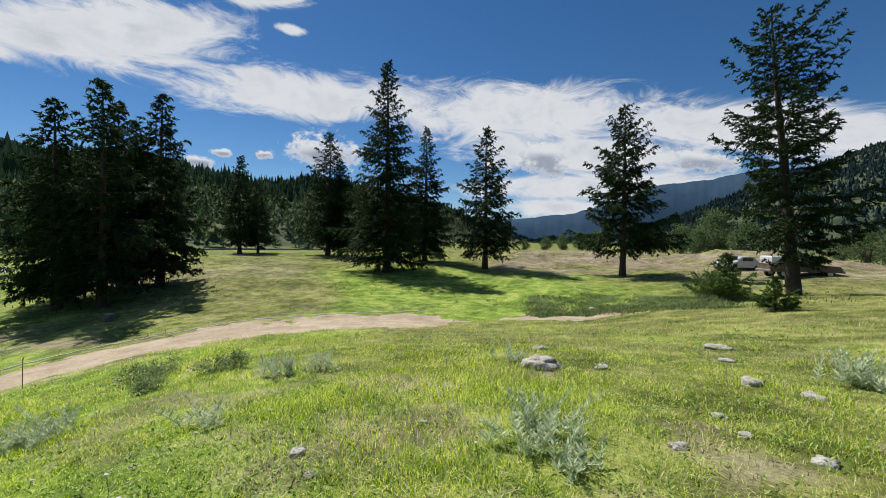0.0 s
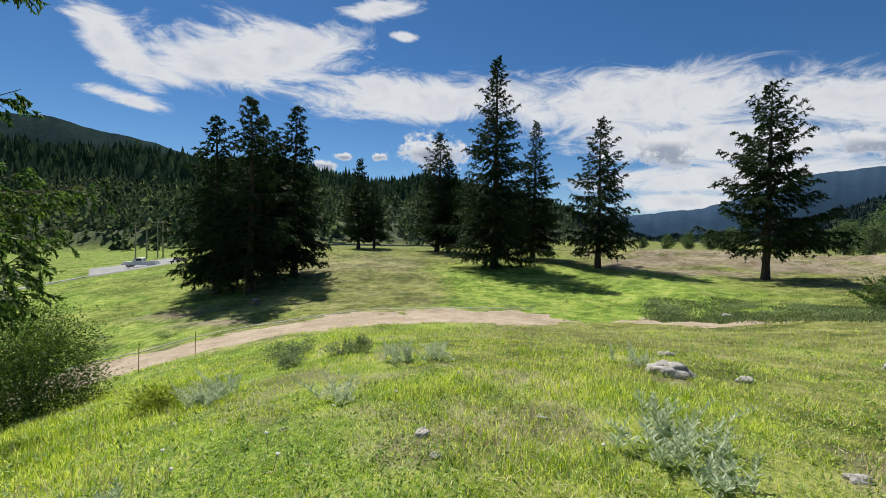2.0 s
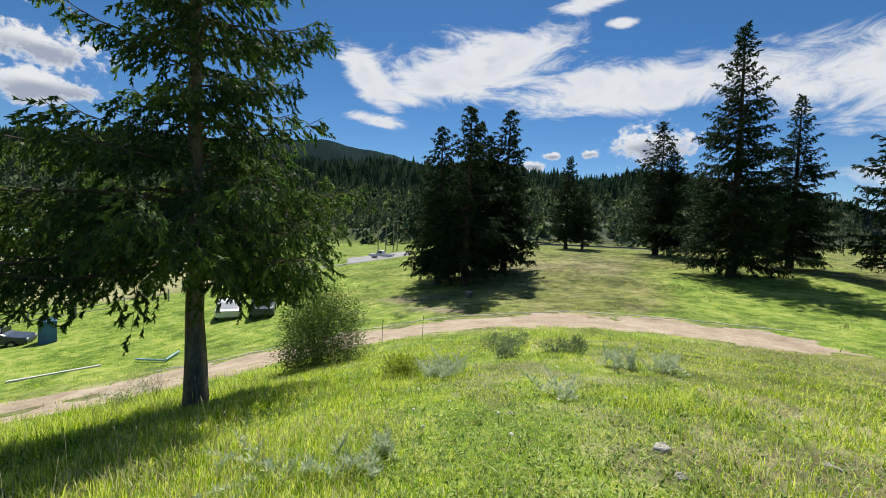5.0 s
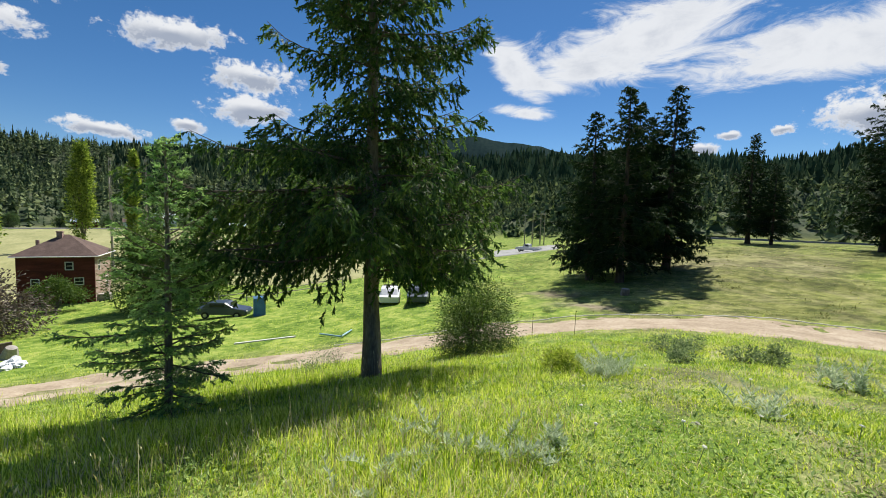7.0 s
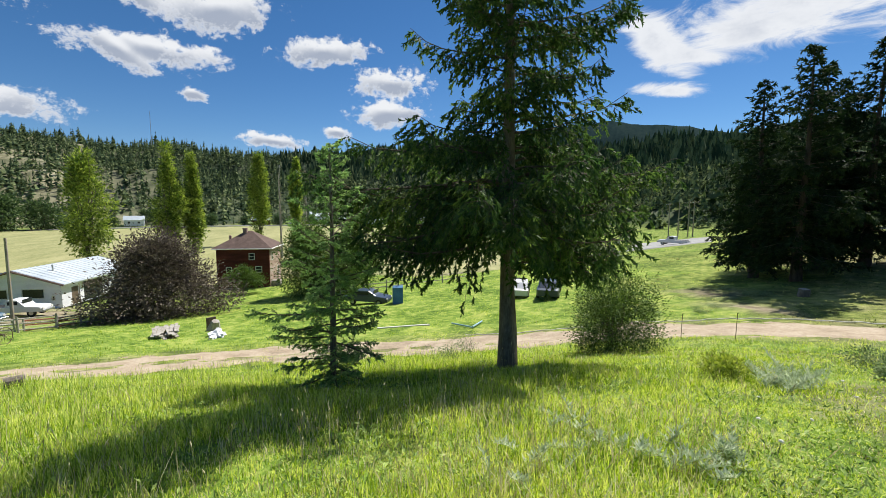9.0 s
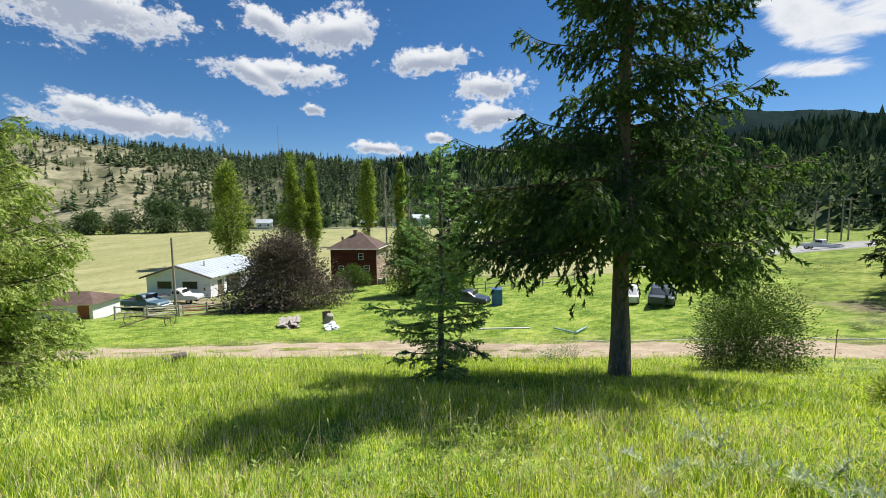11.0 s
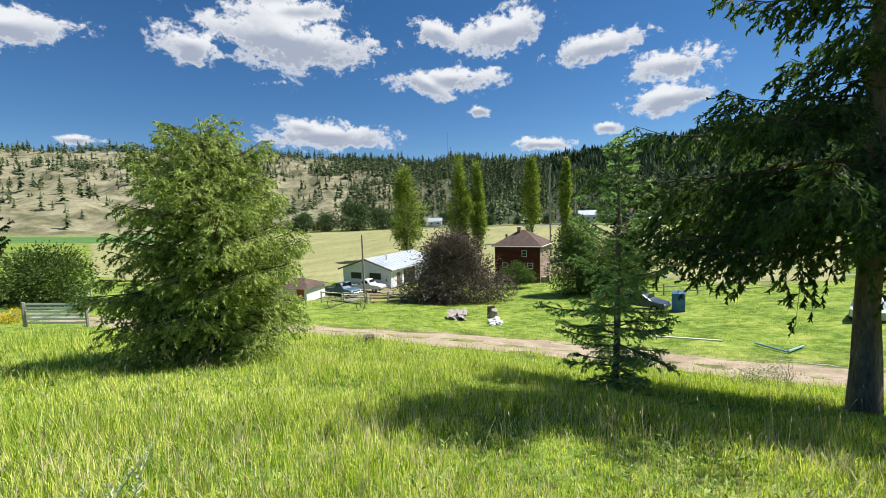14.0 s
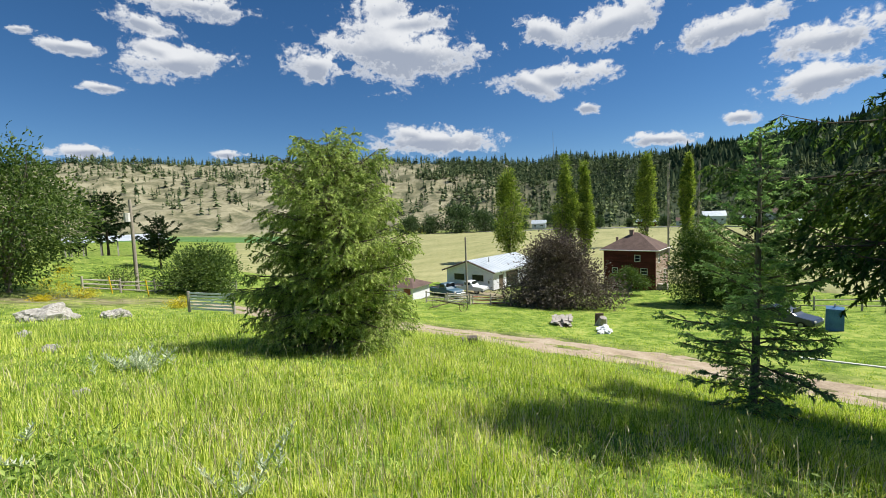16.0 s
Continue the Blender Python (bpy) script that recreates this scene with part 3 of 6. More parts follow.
def build_forest():
    rng = np.random.RandomState(11)
    a = np.concatenate([rng.uniform(-58, 178, 46000), rng.uniform(-58, -12, 8000)])
    foot, crest = table(FOOT, a), table(CREST, a)
    u = np.sqrt(rng.uniform(0, 1, len(a)))
    r = foot - 22 + (crest - foot + 22) * u * 1.02
    x, y = -r * np.sin(np.radians(a)), r * np.cos(np.radians(a))
    open_hill = smooth(a, 104, 128)
    patch = fbm(x / 90, y / 90, 71, 4)
    keep = 0.92 * (1 - open_hill) * smooth(patch, -1.4, -0.8) + open_hill * (0.10 + 0.45 * smooth(patch, 0.25, 0.7) + 0.75 * smooth(u, 0.90, 0.97) + 0.5 * (1 - smooth(a, 118, 132)) * smooth(patch, -.1, .4))
    keep = keep * (1 - 0.6 * (smooth(a, 70, 76) * (1 - smooth(a, 92, 98)) * (1 - smooth(u, 0.05, 0.2))))
    ok = rng.uniform(0, 1, len(a)) < keep
    x, y, u, r = x[ok], y[ok], u[ok], r[ok]
    z = land(x, y)
    n = len(x)
    a = np.degrees(np.arctan2(-x, y))
    h = rng.uniform(5, 19, n) * (0.75 + 0.45 * rng.uniform(0, 1, n))
    east, dry = x > 60, smooth(a, 108, 122)
    h = np.where(east, h * 0.62, h * 1.0) * (0.45 + 0.75 * rng.uniform(0, 1, n) ** 0.6)
    wd = h * np.where(east, rng.uniform(0.26, 0.4, n), rng.uniform(0.15, 0.27, n) * (1 + 0.3 * dry))
    near = ((r < table(FOOT, a) + 190) | (a > 98)) & ~east
    out = []
    for pick, tiers, sides, mat, label in ((near, 4, 6, FOREST, "conifer forest on the lower mountain slopes, thinning over dry hills"), (~near & ~east, 2, 4, FOREST, "dark conifer forest on the upper slopes"),
                                           (east, 2, 4, HAZE_PEAK, "dense dark forest on the mountain beyond the valley, tinted with haze")):
        sel = np.nonzero(pick)[0]
        m = len(sel)
        X, Y, Z, hh, ww = x[sel], y[sel], z[sel], h[sel], wd[sel]
        if tiers == 4:
            # boughs round the stem, smaller towards the tip
            c = 24
            up = np.sort(rng.uniform(0.05, 1, (m, c)), 1)
            ang = rng.uniform(0, 6.28, (m, c))
            rad = ww[:, None] * ((1 - up) ** 0.8 * rng.uniform(0.55, 1.3, (m, c)) + 0.05)
            half = rng.uniform(0.5, 1.0, (m, c))
            zc = Z[:, None] + hh[:, None] * up
            droop = hh[:, None] * rng.uniform(0.0, 0.09, (m, c))
            top = np.stack([X[:, None] - 0.15 * rad * np.cos(ang), Y[:, None] - 0.15 * rad * np.sin(ang), zc + hh[:, None] * 0.10], -1)
            one, two = [np.stack([X[:, None] + rad * np.cos(ang + sg * half), Y[:, None] + rad * np.sin(ang + sg * half), zc - droop], -1) for sg in (-1, 1)]
            v = np.stack([top, one, two], 2).reshape(-1, 3)
            out.append(tagged(new("forest", mesh_np("forest", v, np.arange(len(v)).reshape(-1, 3), mat)), label, "forest", kind="stuff"))
            continue
        ring = np.linspace(0, 2 * math.pi, sides, endpoint=False)
        spin = rng.uniform(0, 6.28, m)
        vs = []
        for k in range(tiers):
            lo = 0.04 + 0.80 * k / tiers
            hi = min(1.0, lo + (0.68 if tiers == 2 else 0.46)) if k < tiers - 1 else 1.0
            wk = (1 - lo) ** 0.8
            ang = ring[None] + spin[:, None] + 0.8 * k
            rad = ww[:, None] * wk * rng.uniform(0.45, 1.4, (m, sides))
            base = np.stack([X[:, None] + rad * np.cos(ang), Y[:, None] + rad * np.sin(ang), Z[:, None] + hh[:, None] * (lo + rng.uniform(-0.09, 0.10, (m, sides)))], -1)
            shift = 0.10 * ww[:, None] * rng.normal(size=(m, 2)) * (k < tiers - 1)
            tip = np.stack([X + shift[:, 0], Y + shift[:, 1], Z + hh * hi], -1)[:, None]
            vs.append(np.concatenate([base, tip], 1))
        v = np.concatenate(vs, 1).reshape(-1, 3)
        per = tiers * (sides + 1)
        f = np.array([[k * (sides + 1) + q, k * (sides + 1) + (q + 1) % sides, k * (sides + 1) + sides] for k in range(tiers) for q in range(sides)])
        f = (f[None] + per * np.arange(m)[:, None, None]).reshape(-1, 3)
        out.append(tagged(new("forest", mesh_np("forest", v, f, mat)), label, "forest", kind="stuff"))
    return out


build_forest()


# ---- trees ----
def trunk_mesh(H, r, rng, bend=0.15, sides=10, rings=14, flare=0.3):
    t = np.linspace(0, 1, rings)
    path = np.stack([bend * np.sin(t * 2.2 + rng.uniform(0, 6)) * t, bend * np.cos(t * 1.7 + rng.uniform(0, 6)) * t, t * H], -1)
    rad = r * (1 - t) ** 0.85 * (1 + flare * np.exp(-t * H / (3 * r))) + 0.012
    ang = np.linspace(0, 2 * math.pi, sides, endpoint=False)
    wob = 1 + 0.12 * rng.normal(size=(rings, sides))
    v = np.stack([path[:, None, 0] + rad[:, None] * wob * np.cos(ang), path[:, None, 1] + rad[:, None] * wob * np.sin(ang), np.broadcast_to(path[:, None, 2], (rings, sides))], -1)
    v[0, :, 2] -= 0.35
    i, j = np.meshgrid(np.arange(rings - 1), np.arange(sides), indexing="ij")
    f = np.stack([i * sides + j, i * sides + (j + 1) % sides, (i + 1) * sides + (j + 1) % sides, (i + 1) * sides + j], -1).reshape(-1, 4)
    return v.reshape(-1, 3), f, path


def fir(name, H, prof, seed, n, step2, per, needle, nw, twig=0.0, step3=0.1, fan=0.4, up=0.2, sag=0.42, tip=0.22, hang=0.35, rag=0.2, r=None, needles=None, bend=0.15, lop=None, rise=0.6, dense=1.0, bark=None, boughs=(), label="", category="tree", group=""):
    """A conifer: trunk, sagging limbs with upturned tips, side shoots on both sides of each, and needles set along shoots and twigs.
    prof: height share and limb length; lop: (direction in degrees, lengths on the side away from it)."""
    rng = np.random.RandomState(seed)
    root = thing(name, Matrix(), label, category, group)
    tv, tf, path = trunk_mesh(H, r or H * 0.016 + 0.03, rng, bend)
    part("trunk", mesh_np("trunk", tv, tf, bark or DARK_BARK, True), root)
    lo = prof[0][0]
    rel = ((np.arange(n) + rng.uniform(0, 1, n)) / n) ** dense
    zz = H * (lo + (0.985 - lo) * rel)
    ba = np.arange(n) * 2.39996 + rng.normal(0, 0.4, n)
    L = table(prof, zz / H)
    if lop:
        w = 0.5 + 0.5 * np.cos(ba - radians(lop[0]))
        L = L * w + table(lop[1], zz / H) * (1 - w)
    L = L * np.clip(rng.normal(1.0, rag, n), 0.45, 1.35) * (1 + 0.10 * np.sin(2 * ba + 9 * rel + seed))
    if boughs:
        # single long boughs: height, direction, length
        pick = np.linspace(0, n // 2, len(boughs)).astype(int)
        zz[pick], ba[pick], L[pick] = [b[0] for b in boughs], [radians(b[1]) for b in boughs], [b[2] for b in boughs]
    ups = up + rise * rel ** 2 + rng.normal(0, 0.09, n)
    sags = sag * (1 - 0.55 * rel) * rng.uniform(0.7, 1.3, n)
    hx, hy = np.cos(ba), np.sin(ba)
    sx = np.interp(zz, path[:, 2], path[:, 0])
    sy = np.interp(zz, path[:, 2], path[:, 1])
    sway = rng.normal(0, 0.12, n)

    def along(i, q):
        d, b = L[i] * q, L[i] * sway[i] * q * q
        dz = L[i] * (ups[i] * q - sags[i] * q ** 1.7 + tip * q ** 4)
        return np.stack([sx[i] + hx[i] * d - hy[i] * b, sy[i] + hy[i] * d + hx[i] * b, zz[i] + dz], -1)

    every = np.arange(n)
    paths = np.stack([along(every, np.full(n, q)) for q in np.linspace(0, 1, 7)], 1)
    wv, wf = tubes(paths, 0.006 + 0.010 * L, np.full(n, 0.004), 4)
    # side shoots
    n2 = 2 * np.maximum(3, (L / step2).astype(int)) + 1
    i = np.repeat(every, n2)
    j = np.concatenate([np.arange(k) for k in n2])
    k2 = len(i)
    end = j == n2[i] - 1
    q = np.clip(0.10 + 0.90 * (j // 2 + 0.5 + rng.normal(0, 0.25, k2)) / (n2[i] // 2), 0.06, 1.0)
    q = np.where(end, 0.86, q)
    tan = unit(along(i, q + 0.02) - along(i, q - 0.02))
    lat = np.stack([-hy[i], hx[i], 0 * hx[i]], -1) * np.where(j % 2, 1.0, -1.0)[:, None]
    way = tan * rng.uniform(0.5, 1.0, k2)[:, None] + lat * rng.uniform(0.5, 1.1, k2)[:, None] + rng.normal(0, 0.14, (k2, 3))
    way = unit(np.where(end[:, None], tan, way))
    len2 = fan * L[i] * np.minimum(1, 0.8 + q) * (1.02 - q) ** 0.7 * rng.uniform(0.5, 1.35, k2) + 0.5 * step2 * rng.uniform(0.5, 1.5, k2)
    len2 = np.where(end, 0.16 * L[i] + step2, len2)
    root2 = along(i, q)

    def shoot(a, u):
        p = root2[a] + way[a] * (len2[a] * u)[:, None]
        p[:, 2] -= hang * len2[a] * u * u
        return p

    if twig:
        sp = np.stack([shoot(np.arange(k2), np.full(k2, u)) for u in (0, 0.5, 1.0)], 1)
        sv, sf = tubes(sp, 0.003 + 0.005 * len2, np.full(k2, 0.002), 3)
        wv, wf = np.concatenate([wv, sv]), np.concatenate([wf, sf + len(wv)])
        n3 = np.maximum(2, np.ceil(len2 / step3)).astype(int)
        a = np.repeat(np.arange(k2), n3)
        u = (np.concatenate([np.arange(k) for k in n3]) + rng.uniform(0.2, 1, len(a))) / n3[a]
        ax = way[a] - np.array([0, 0, 1.0]) * (2 * hang * u)[:, None]
        side = unit(np.cross(ax, np.array([0, 0, 1.0]))) * rng.choice([-1.0, 1.0], len(a))[:, None]
        ax = unit(unit(ax) * 0.8 + side * rng.uniform(0, 0.9, len(a))[:, None] - np.array([0, 0, 1.0]) * (hang * rng.uniform(0, 1.5, len(a)))[:, None] + rng.normal(0, 0.18, (len(a), 3)))
        len3 = twig * rng.uniform(0.5, 1.25, len(a)) * (1.15 - 0.5 * u)
        foot3 = shoot(a, u)
        b = np.repeat(np.arange(len(a)), per)
        t = (np.tile(np.arange(per), len(a)) + rng.uniform(0, 1, len(b))) / per
        base, axis = foot3[b] + ax[b] * (len3[b] * t)[:, None], ax[b]
    else:
        m = np.maximum(3, per * len2 / len2.mean()).astype(int)
        b = np.repeat(np.arange(k2), m)
        t = rng.uniform(0.0, 1.05, len(b))
        base = shoot(b, t)
        axis = unit(way[b] - np.array([0, 0, 1.0]) * (2 * hang * t)[:, None])
    part("branchwork", mesh_np("branchwork", wv, wf, TWIG), root)
    k = len(base)
    perp = unit(np.cross(axis, rng.normal(size=(k, 3))))
    size = needle * rng.uniform(0.6, 1.3, k)
    out = base + axis * (size * 0.7)[:, None] + perp * (size * 0.7)[:, None] - np.array([0, 0, 1.0]) * (size * hang * 0.2)[:, None]
    v = np.stack([base - axis * nw, base + axis * nw, out], 1)
    v[..., 2] = np.maximum(v[..., 2], 0.02)
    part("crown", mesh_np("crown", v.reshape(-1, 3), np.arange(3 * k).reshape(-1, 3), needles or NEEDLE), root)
    return root


def stand(ob, x, y, size=1.0, turn=0.0, tall=1.0, lean=(0, 0), sink=0.0):
    """Sets a plant on the ground."""
    ob.matrix_basis = pose(x, y, gz(x, y) - sink, lean[0], lean[1], turn) @ Matrix.Diagonal((size, size, size * tall, 1))
    return ob


def again(ob, x, y, size=1.0, turn=0.0, tall=1.0, lean=(0, 0), label="", group=""):
    c = copy_thing(ob, Matrix())
    if label:
        c["label"] = label
    if group:
        c["group"] = group
    return stand(c, x, y, size, turn, tall, lean)


MOUND = "tall firs on the mound"
FULL = [(0.05, 0.15), (0.10, 0.215), (0.20, 0.225), (0.40, 0.175), (0.60, 0.115), (0.80, 0.06), (0.93, 0.028), (1, 0.005)]
OPEN = [(0.10, 0.15), (0.15, 0.22), (0.28, 0.235), (0.45, 0.185), (0.62, 0.145), (0.80, 0.09), (0.93, 0.04), (1, 0.005)]


def scaled(rows, H):
    return [(z, 0.87 * w * H) for z, w in rows]


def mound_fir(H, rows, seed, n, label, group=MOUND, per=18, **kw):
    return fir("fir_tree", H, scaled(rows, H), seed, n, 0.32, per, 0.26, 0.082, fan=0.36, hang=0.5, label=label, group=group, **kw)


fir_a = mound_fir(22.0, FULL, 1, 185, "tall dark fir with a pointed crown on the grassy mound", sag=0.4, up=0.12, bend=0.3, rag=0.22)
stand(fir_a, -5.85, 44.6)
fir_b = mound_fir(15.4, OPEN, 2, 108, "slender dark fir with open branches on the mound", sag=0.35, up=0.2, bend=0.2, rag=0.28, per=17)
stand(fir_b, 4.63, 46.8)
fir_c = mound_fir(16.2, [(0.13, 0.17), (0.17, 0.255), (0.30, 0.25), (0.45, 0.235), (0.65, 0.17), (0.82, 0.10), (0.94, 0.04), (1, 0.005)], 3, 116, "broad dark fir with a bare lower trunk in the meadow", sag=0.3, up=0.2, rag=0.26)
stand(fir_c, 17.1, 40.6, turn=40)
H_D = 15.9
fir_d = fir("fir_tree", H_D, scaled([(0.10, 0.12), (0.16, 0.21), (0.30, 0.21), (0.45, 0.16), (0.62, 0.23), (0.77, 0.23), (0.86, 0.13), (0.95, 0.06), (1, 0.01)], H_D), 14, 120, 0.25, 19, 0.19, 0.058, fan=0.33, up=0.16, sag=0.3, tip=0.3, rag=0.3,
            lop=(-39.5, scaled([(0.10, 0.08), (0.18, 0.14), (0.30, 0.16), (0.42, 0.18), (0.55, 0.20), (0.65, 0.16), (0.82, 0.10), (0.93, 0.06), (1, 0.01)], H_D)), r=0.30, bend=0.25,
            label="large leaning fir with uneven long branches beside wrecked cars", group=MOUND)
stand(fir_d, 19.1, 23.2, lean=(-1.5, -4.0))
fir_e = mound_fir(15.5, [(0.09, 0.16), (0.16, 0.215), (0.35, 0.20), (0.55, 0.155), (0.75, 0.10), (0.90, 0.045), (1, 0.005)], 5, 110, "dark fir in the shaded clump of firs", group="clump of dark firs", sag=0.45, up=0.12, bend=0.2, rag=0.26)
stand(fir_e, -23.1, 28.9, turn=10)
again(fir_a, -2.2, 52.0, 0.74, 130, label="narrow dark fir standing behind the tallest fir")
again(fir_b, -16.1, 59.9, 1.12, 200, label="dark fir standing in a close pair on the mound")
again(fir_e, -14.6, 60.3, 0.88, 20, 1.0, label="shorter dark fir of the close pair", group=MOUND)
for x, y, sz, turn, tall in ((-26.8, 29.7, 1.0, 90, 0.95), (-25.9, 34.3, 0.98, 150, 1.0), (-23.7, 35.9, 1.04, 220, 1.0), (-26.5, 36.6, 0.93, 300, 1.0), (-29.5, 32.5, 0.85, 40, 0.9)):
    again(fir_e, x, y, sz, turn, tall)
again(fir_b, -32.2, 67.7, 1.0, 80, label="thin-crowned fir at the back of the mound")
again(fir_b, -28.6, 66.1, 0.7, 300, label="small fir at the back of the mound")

BIG_H = 10.1
big_fir = fir("fir_tree", BIG_H, [(z / BIG_H, w) for z, w in ((2.2, 1.5), (2.7, 2.2), (3.4, 2.6), (4.4, 1.65), (5.8, 1.55), (7.0, 1.45), (8.3, 1.05), (9.3, 0.55), (10.1, 0.05))], 21, 150, 0.16, 15, 0.062, 0.028,
              twig=0.25, step3=0.13, fan=0.34, up=0.32, sag=0.56, tip=0.34, hang=0.65, rag=0.15, rise=0.35, dense=1.0, r=0.15, needles=NEEDLE_NEAR, bend=0.18, bark=BARK,
              lop=(72.6, [(z / BIG_H, w) for z, w in ((2.2, 1.9), (2.6, 2.9), (3.3, 3.0), (3.9, 1.9), (4.6, 0.95), (5.2, 1.2), (5.8, 1.4), (7.0, 1.25), (8.3, 1.0), (9.3, 0.5), (10.1, 0.05))]),
              boughs=((4.0, 250, 3.0), (3.5, 238, 3.2), (3.1, 262, 3.5), (2.8, 247, 3.4), (2.5, 268, 2.9), (2.6, 232, 2.8), (3.6, 72, 2.9), (3.1, 86, 2.7), (2.7, 58, 2.3), (2.5, 100, 2.2), (2.1, 74, 2.0), (2.0, 96, 1.8), (2.1, 52, 1.9), (2.2, 84, 2.3)),
              label="large fir with drooping needled branches and a bare rough trunk")
stand(big_fir, -8.0, 2.5)
YOUNG_H = 3.95
young_fir = fir("young_fir", YOUNG_H, [(z / YOUNG_H, w) for z, w in ((0.12, 0.7), (0.5, 0.68), (1.1, 0.72), (1.8, 0.65), (2.3, 0.5), (3.0, 0.32), (3.6, 0.15), (3.95, 0.02))], 31, 76, 0.09, 13, 0.044, 0.0145,
                twig=0.12, step3=0.085, fan=0.31, up=0.22, sag=0.24, tip=0.14, hang=0.2, rag=0.24, rise=0.8, dense=1.2, r=0.045, needles=NEEDLE_YOUNG, bend=0.05, bark=BARK,
                lop=(95, [(z / YOUNG_H, w) for z, w in ((0.12, 0.8), (0.5, 0.9), (1.1, 1.1), (1.6, 0.8), (2.3, 0.62), (3.0, 0.36), (3.6, 0.15), (3.95, 0.02))]),
                label="young pale green fir with open layered branches")
stand(young_fir, -7.6, -0.72)


def leafy(name, H, W, seed, leaves, leaf, n, label, category="bush", stems=7, mat=None, low=0.0, droop=0.0, clump=24, stem_r=0.03, narrow=1.0, top=0.5, group="", trunk=False, bough=0.2, fluff=0.09):
    """A bush or broadleaf tree: forking stems and a crown of leaf clumps round their tips."""
    rng = np.random.RandomState(seed)
    root = thing(name, Matrix(), label, category, group)
    t = np.linspace(0, 1, 7)
    ang = rng.uniform(0, 6.28, stems)
    reach = W / 2 * rng.uniform(0.35, 0.95, stems)
    high = H * rng.uniform(0.6, 0.97, stems)
    paths = np.stack([np.stack([reach * np.cos(ang) * q ** 1.3, reach * np.sin(ang) * q ** 1.3, -0.1 + high * q], -1) for q in t], 1)
    paths[:, 1:] += rng.normal(0, 0.025 * W, paths[:, 1:].shape)
    if trunk:
        paths[:, :2, :2] *= 0.15
    for q in range(stems):
        v, f = tubes(paths[q:q + 1], np.array([stem_r * (2.2 if trunk else 1)]), np.array([stem_r * 0.25]), 6)
        part("limb" if trunk else "stem", mesh_np("stem", v, f, BARK if trunk else TWIG, True), root)
    # clump centres in an uneven rounded crown
    nc = max(6, n // clump)
    nb = max(5, nc // 9)
    u = unit(rng.normal(size=(nb, 3))) * rng.uniform(0.35, 1.0, nb)[:, None] ** 0.6
    u = u[rng.randint(0, nb, nc)] + rng.normal(0, bough, (nc, 3))
    u = u / np.maximum(1, np.linalg.norm(u, axis=1, keepdims=True) / 1.08)
    lob = 1 + 0.22 * np.sin(3 * np.arctan2(u[:, 1], u[:, 0]) + seed) + 0.18 * np.sin(5 * u[:, 2] + seed)
    zc = (u[:, 2] + 1) / 2
    taper = np.where(zc > top, 1 - narrow * np.clip((zc - top) / (1 - top), 0, 1.05) ** 1.6, 1.0)
    cen = np.stack([u[:, 0] * W / 2 * lob * taper, u[:, 1] * W / 2 * lob * taper, low * H + (1 - low) * H * zc], -1)
    i = np.repeat(np.arange(nc), clump)
    size = W * fluff * rng.uniform(0.6, 1.5, nc)
    off = np.clip(rng.normal(size=(len(i), 3)), -1.5, 1.5) * size[i][:, None] * np.array([1, 1, 0.8])
    base = cen[i] + off
    base[:, 2] = np.maximum(base[:, 2], 0.02)
    way = unit(off) + 0.6 * unit(base - np.array([0, 0, H * 0.4])) + 0.5 * rng.normal(size=base.shape) + np.array([0, 0, -droop])
    cv, cf = sprays(base, way, leaf * rng.uniform(0.6, 1.3, len(i)), leaf * 0.42 * rng.uniform(0.7, 1.2, len(i)), rng, 0.2, 1.5)
    part("crown", mesh_np("crown", cv, cf, leaves), root)
    return root


J_H = 3.86
juniper = fir("juniper", J_H, [(0.03, 0.95), (0.12, 1.15), (0.25, 1.25), (0.42, 1.22), (0.58, 1.15), (0.72, 1.02), (0.85, 0.76), (0.95, 0.46), (1, 0.14)], 51, 205, 0.13, 14, 0.050, 0.016, twig=0.19, step3=0.105, fan=0.42,
              up=0.48, sag=0.55, tip=0.10, hang=0.5, rag=0.11, rise=0.5, r=0.09, needles=JUNIPER, bend=0.1, lop=(145, [(0.03, 1.0), (0.12, 1.22), (0.25, 1.32), (0.42, 1.35), (0.58, 1.22), (0.72, 1.06), (0.85, 0.78), (0.95, 0.46), (1, 0.14)]),
              label="broad olive-green juniper with feathery drooping foliage")
stand(juniper, -5.55, -6.95, sink=0.12)
willow = leafy("willow_bush", 2.6, 2.4, 61, LEAF, 0.075, 22000, "round green willow bush beside the dirt track", stems=16, clump=34, stem_r=0.022, narrow=0.55, low=-0.04, bough=0.17, fluff=0.075)
stand(willow, -10.0, 6.1, size=0.86)


# ---- building helpers ----
def box(w, d, h, at=(0, 0, 0), bevel=0.0, turn=0.0, bm=None, tilt=0.0):
    """A bevelled block, resting on at, turned about z (and tilted about its own x)."""
    bm = bm or bmesh.new()
    made = bmesh.ops.create_cube(bm, size=1.0)["verts"]
    m = Matrix.Translation(at) @ Matrix.Rotation(radians(turn), 4, "Z") @ Matrix.Rotation(radians(tilt), 4, "X") @ Matrix.Translation((0, 0, h / 2)) @ Matrix.Diagonal((w, d, h, 1))
    bmesh.ops.transform(bm, matrix=m, verts=made)
    if bevel:
        edges = list({e for v in made for e in v.link_edges})
        bmesh.ops.bevel(bm, geom=edges, offset=bevel, segments=1, affect="EDGES")
    return bm


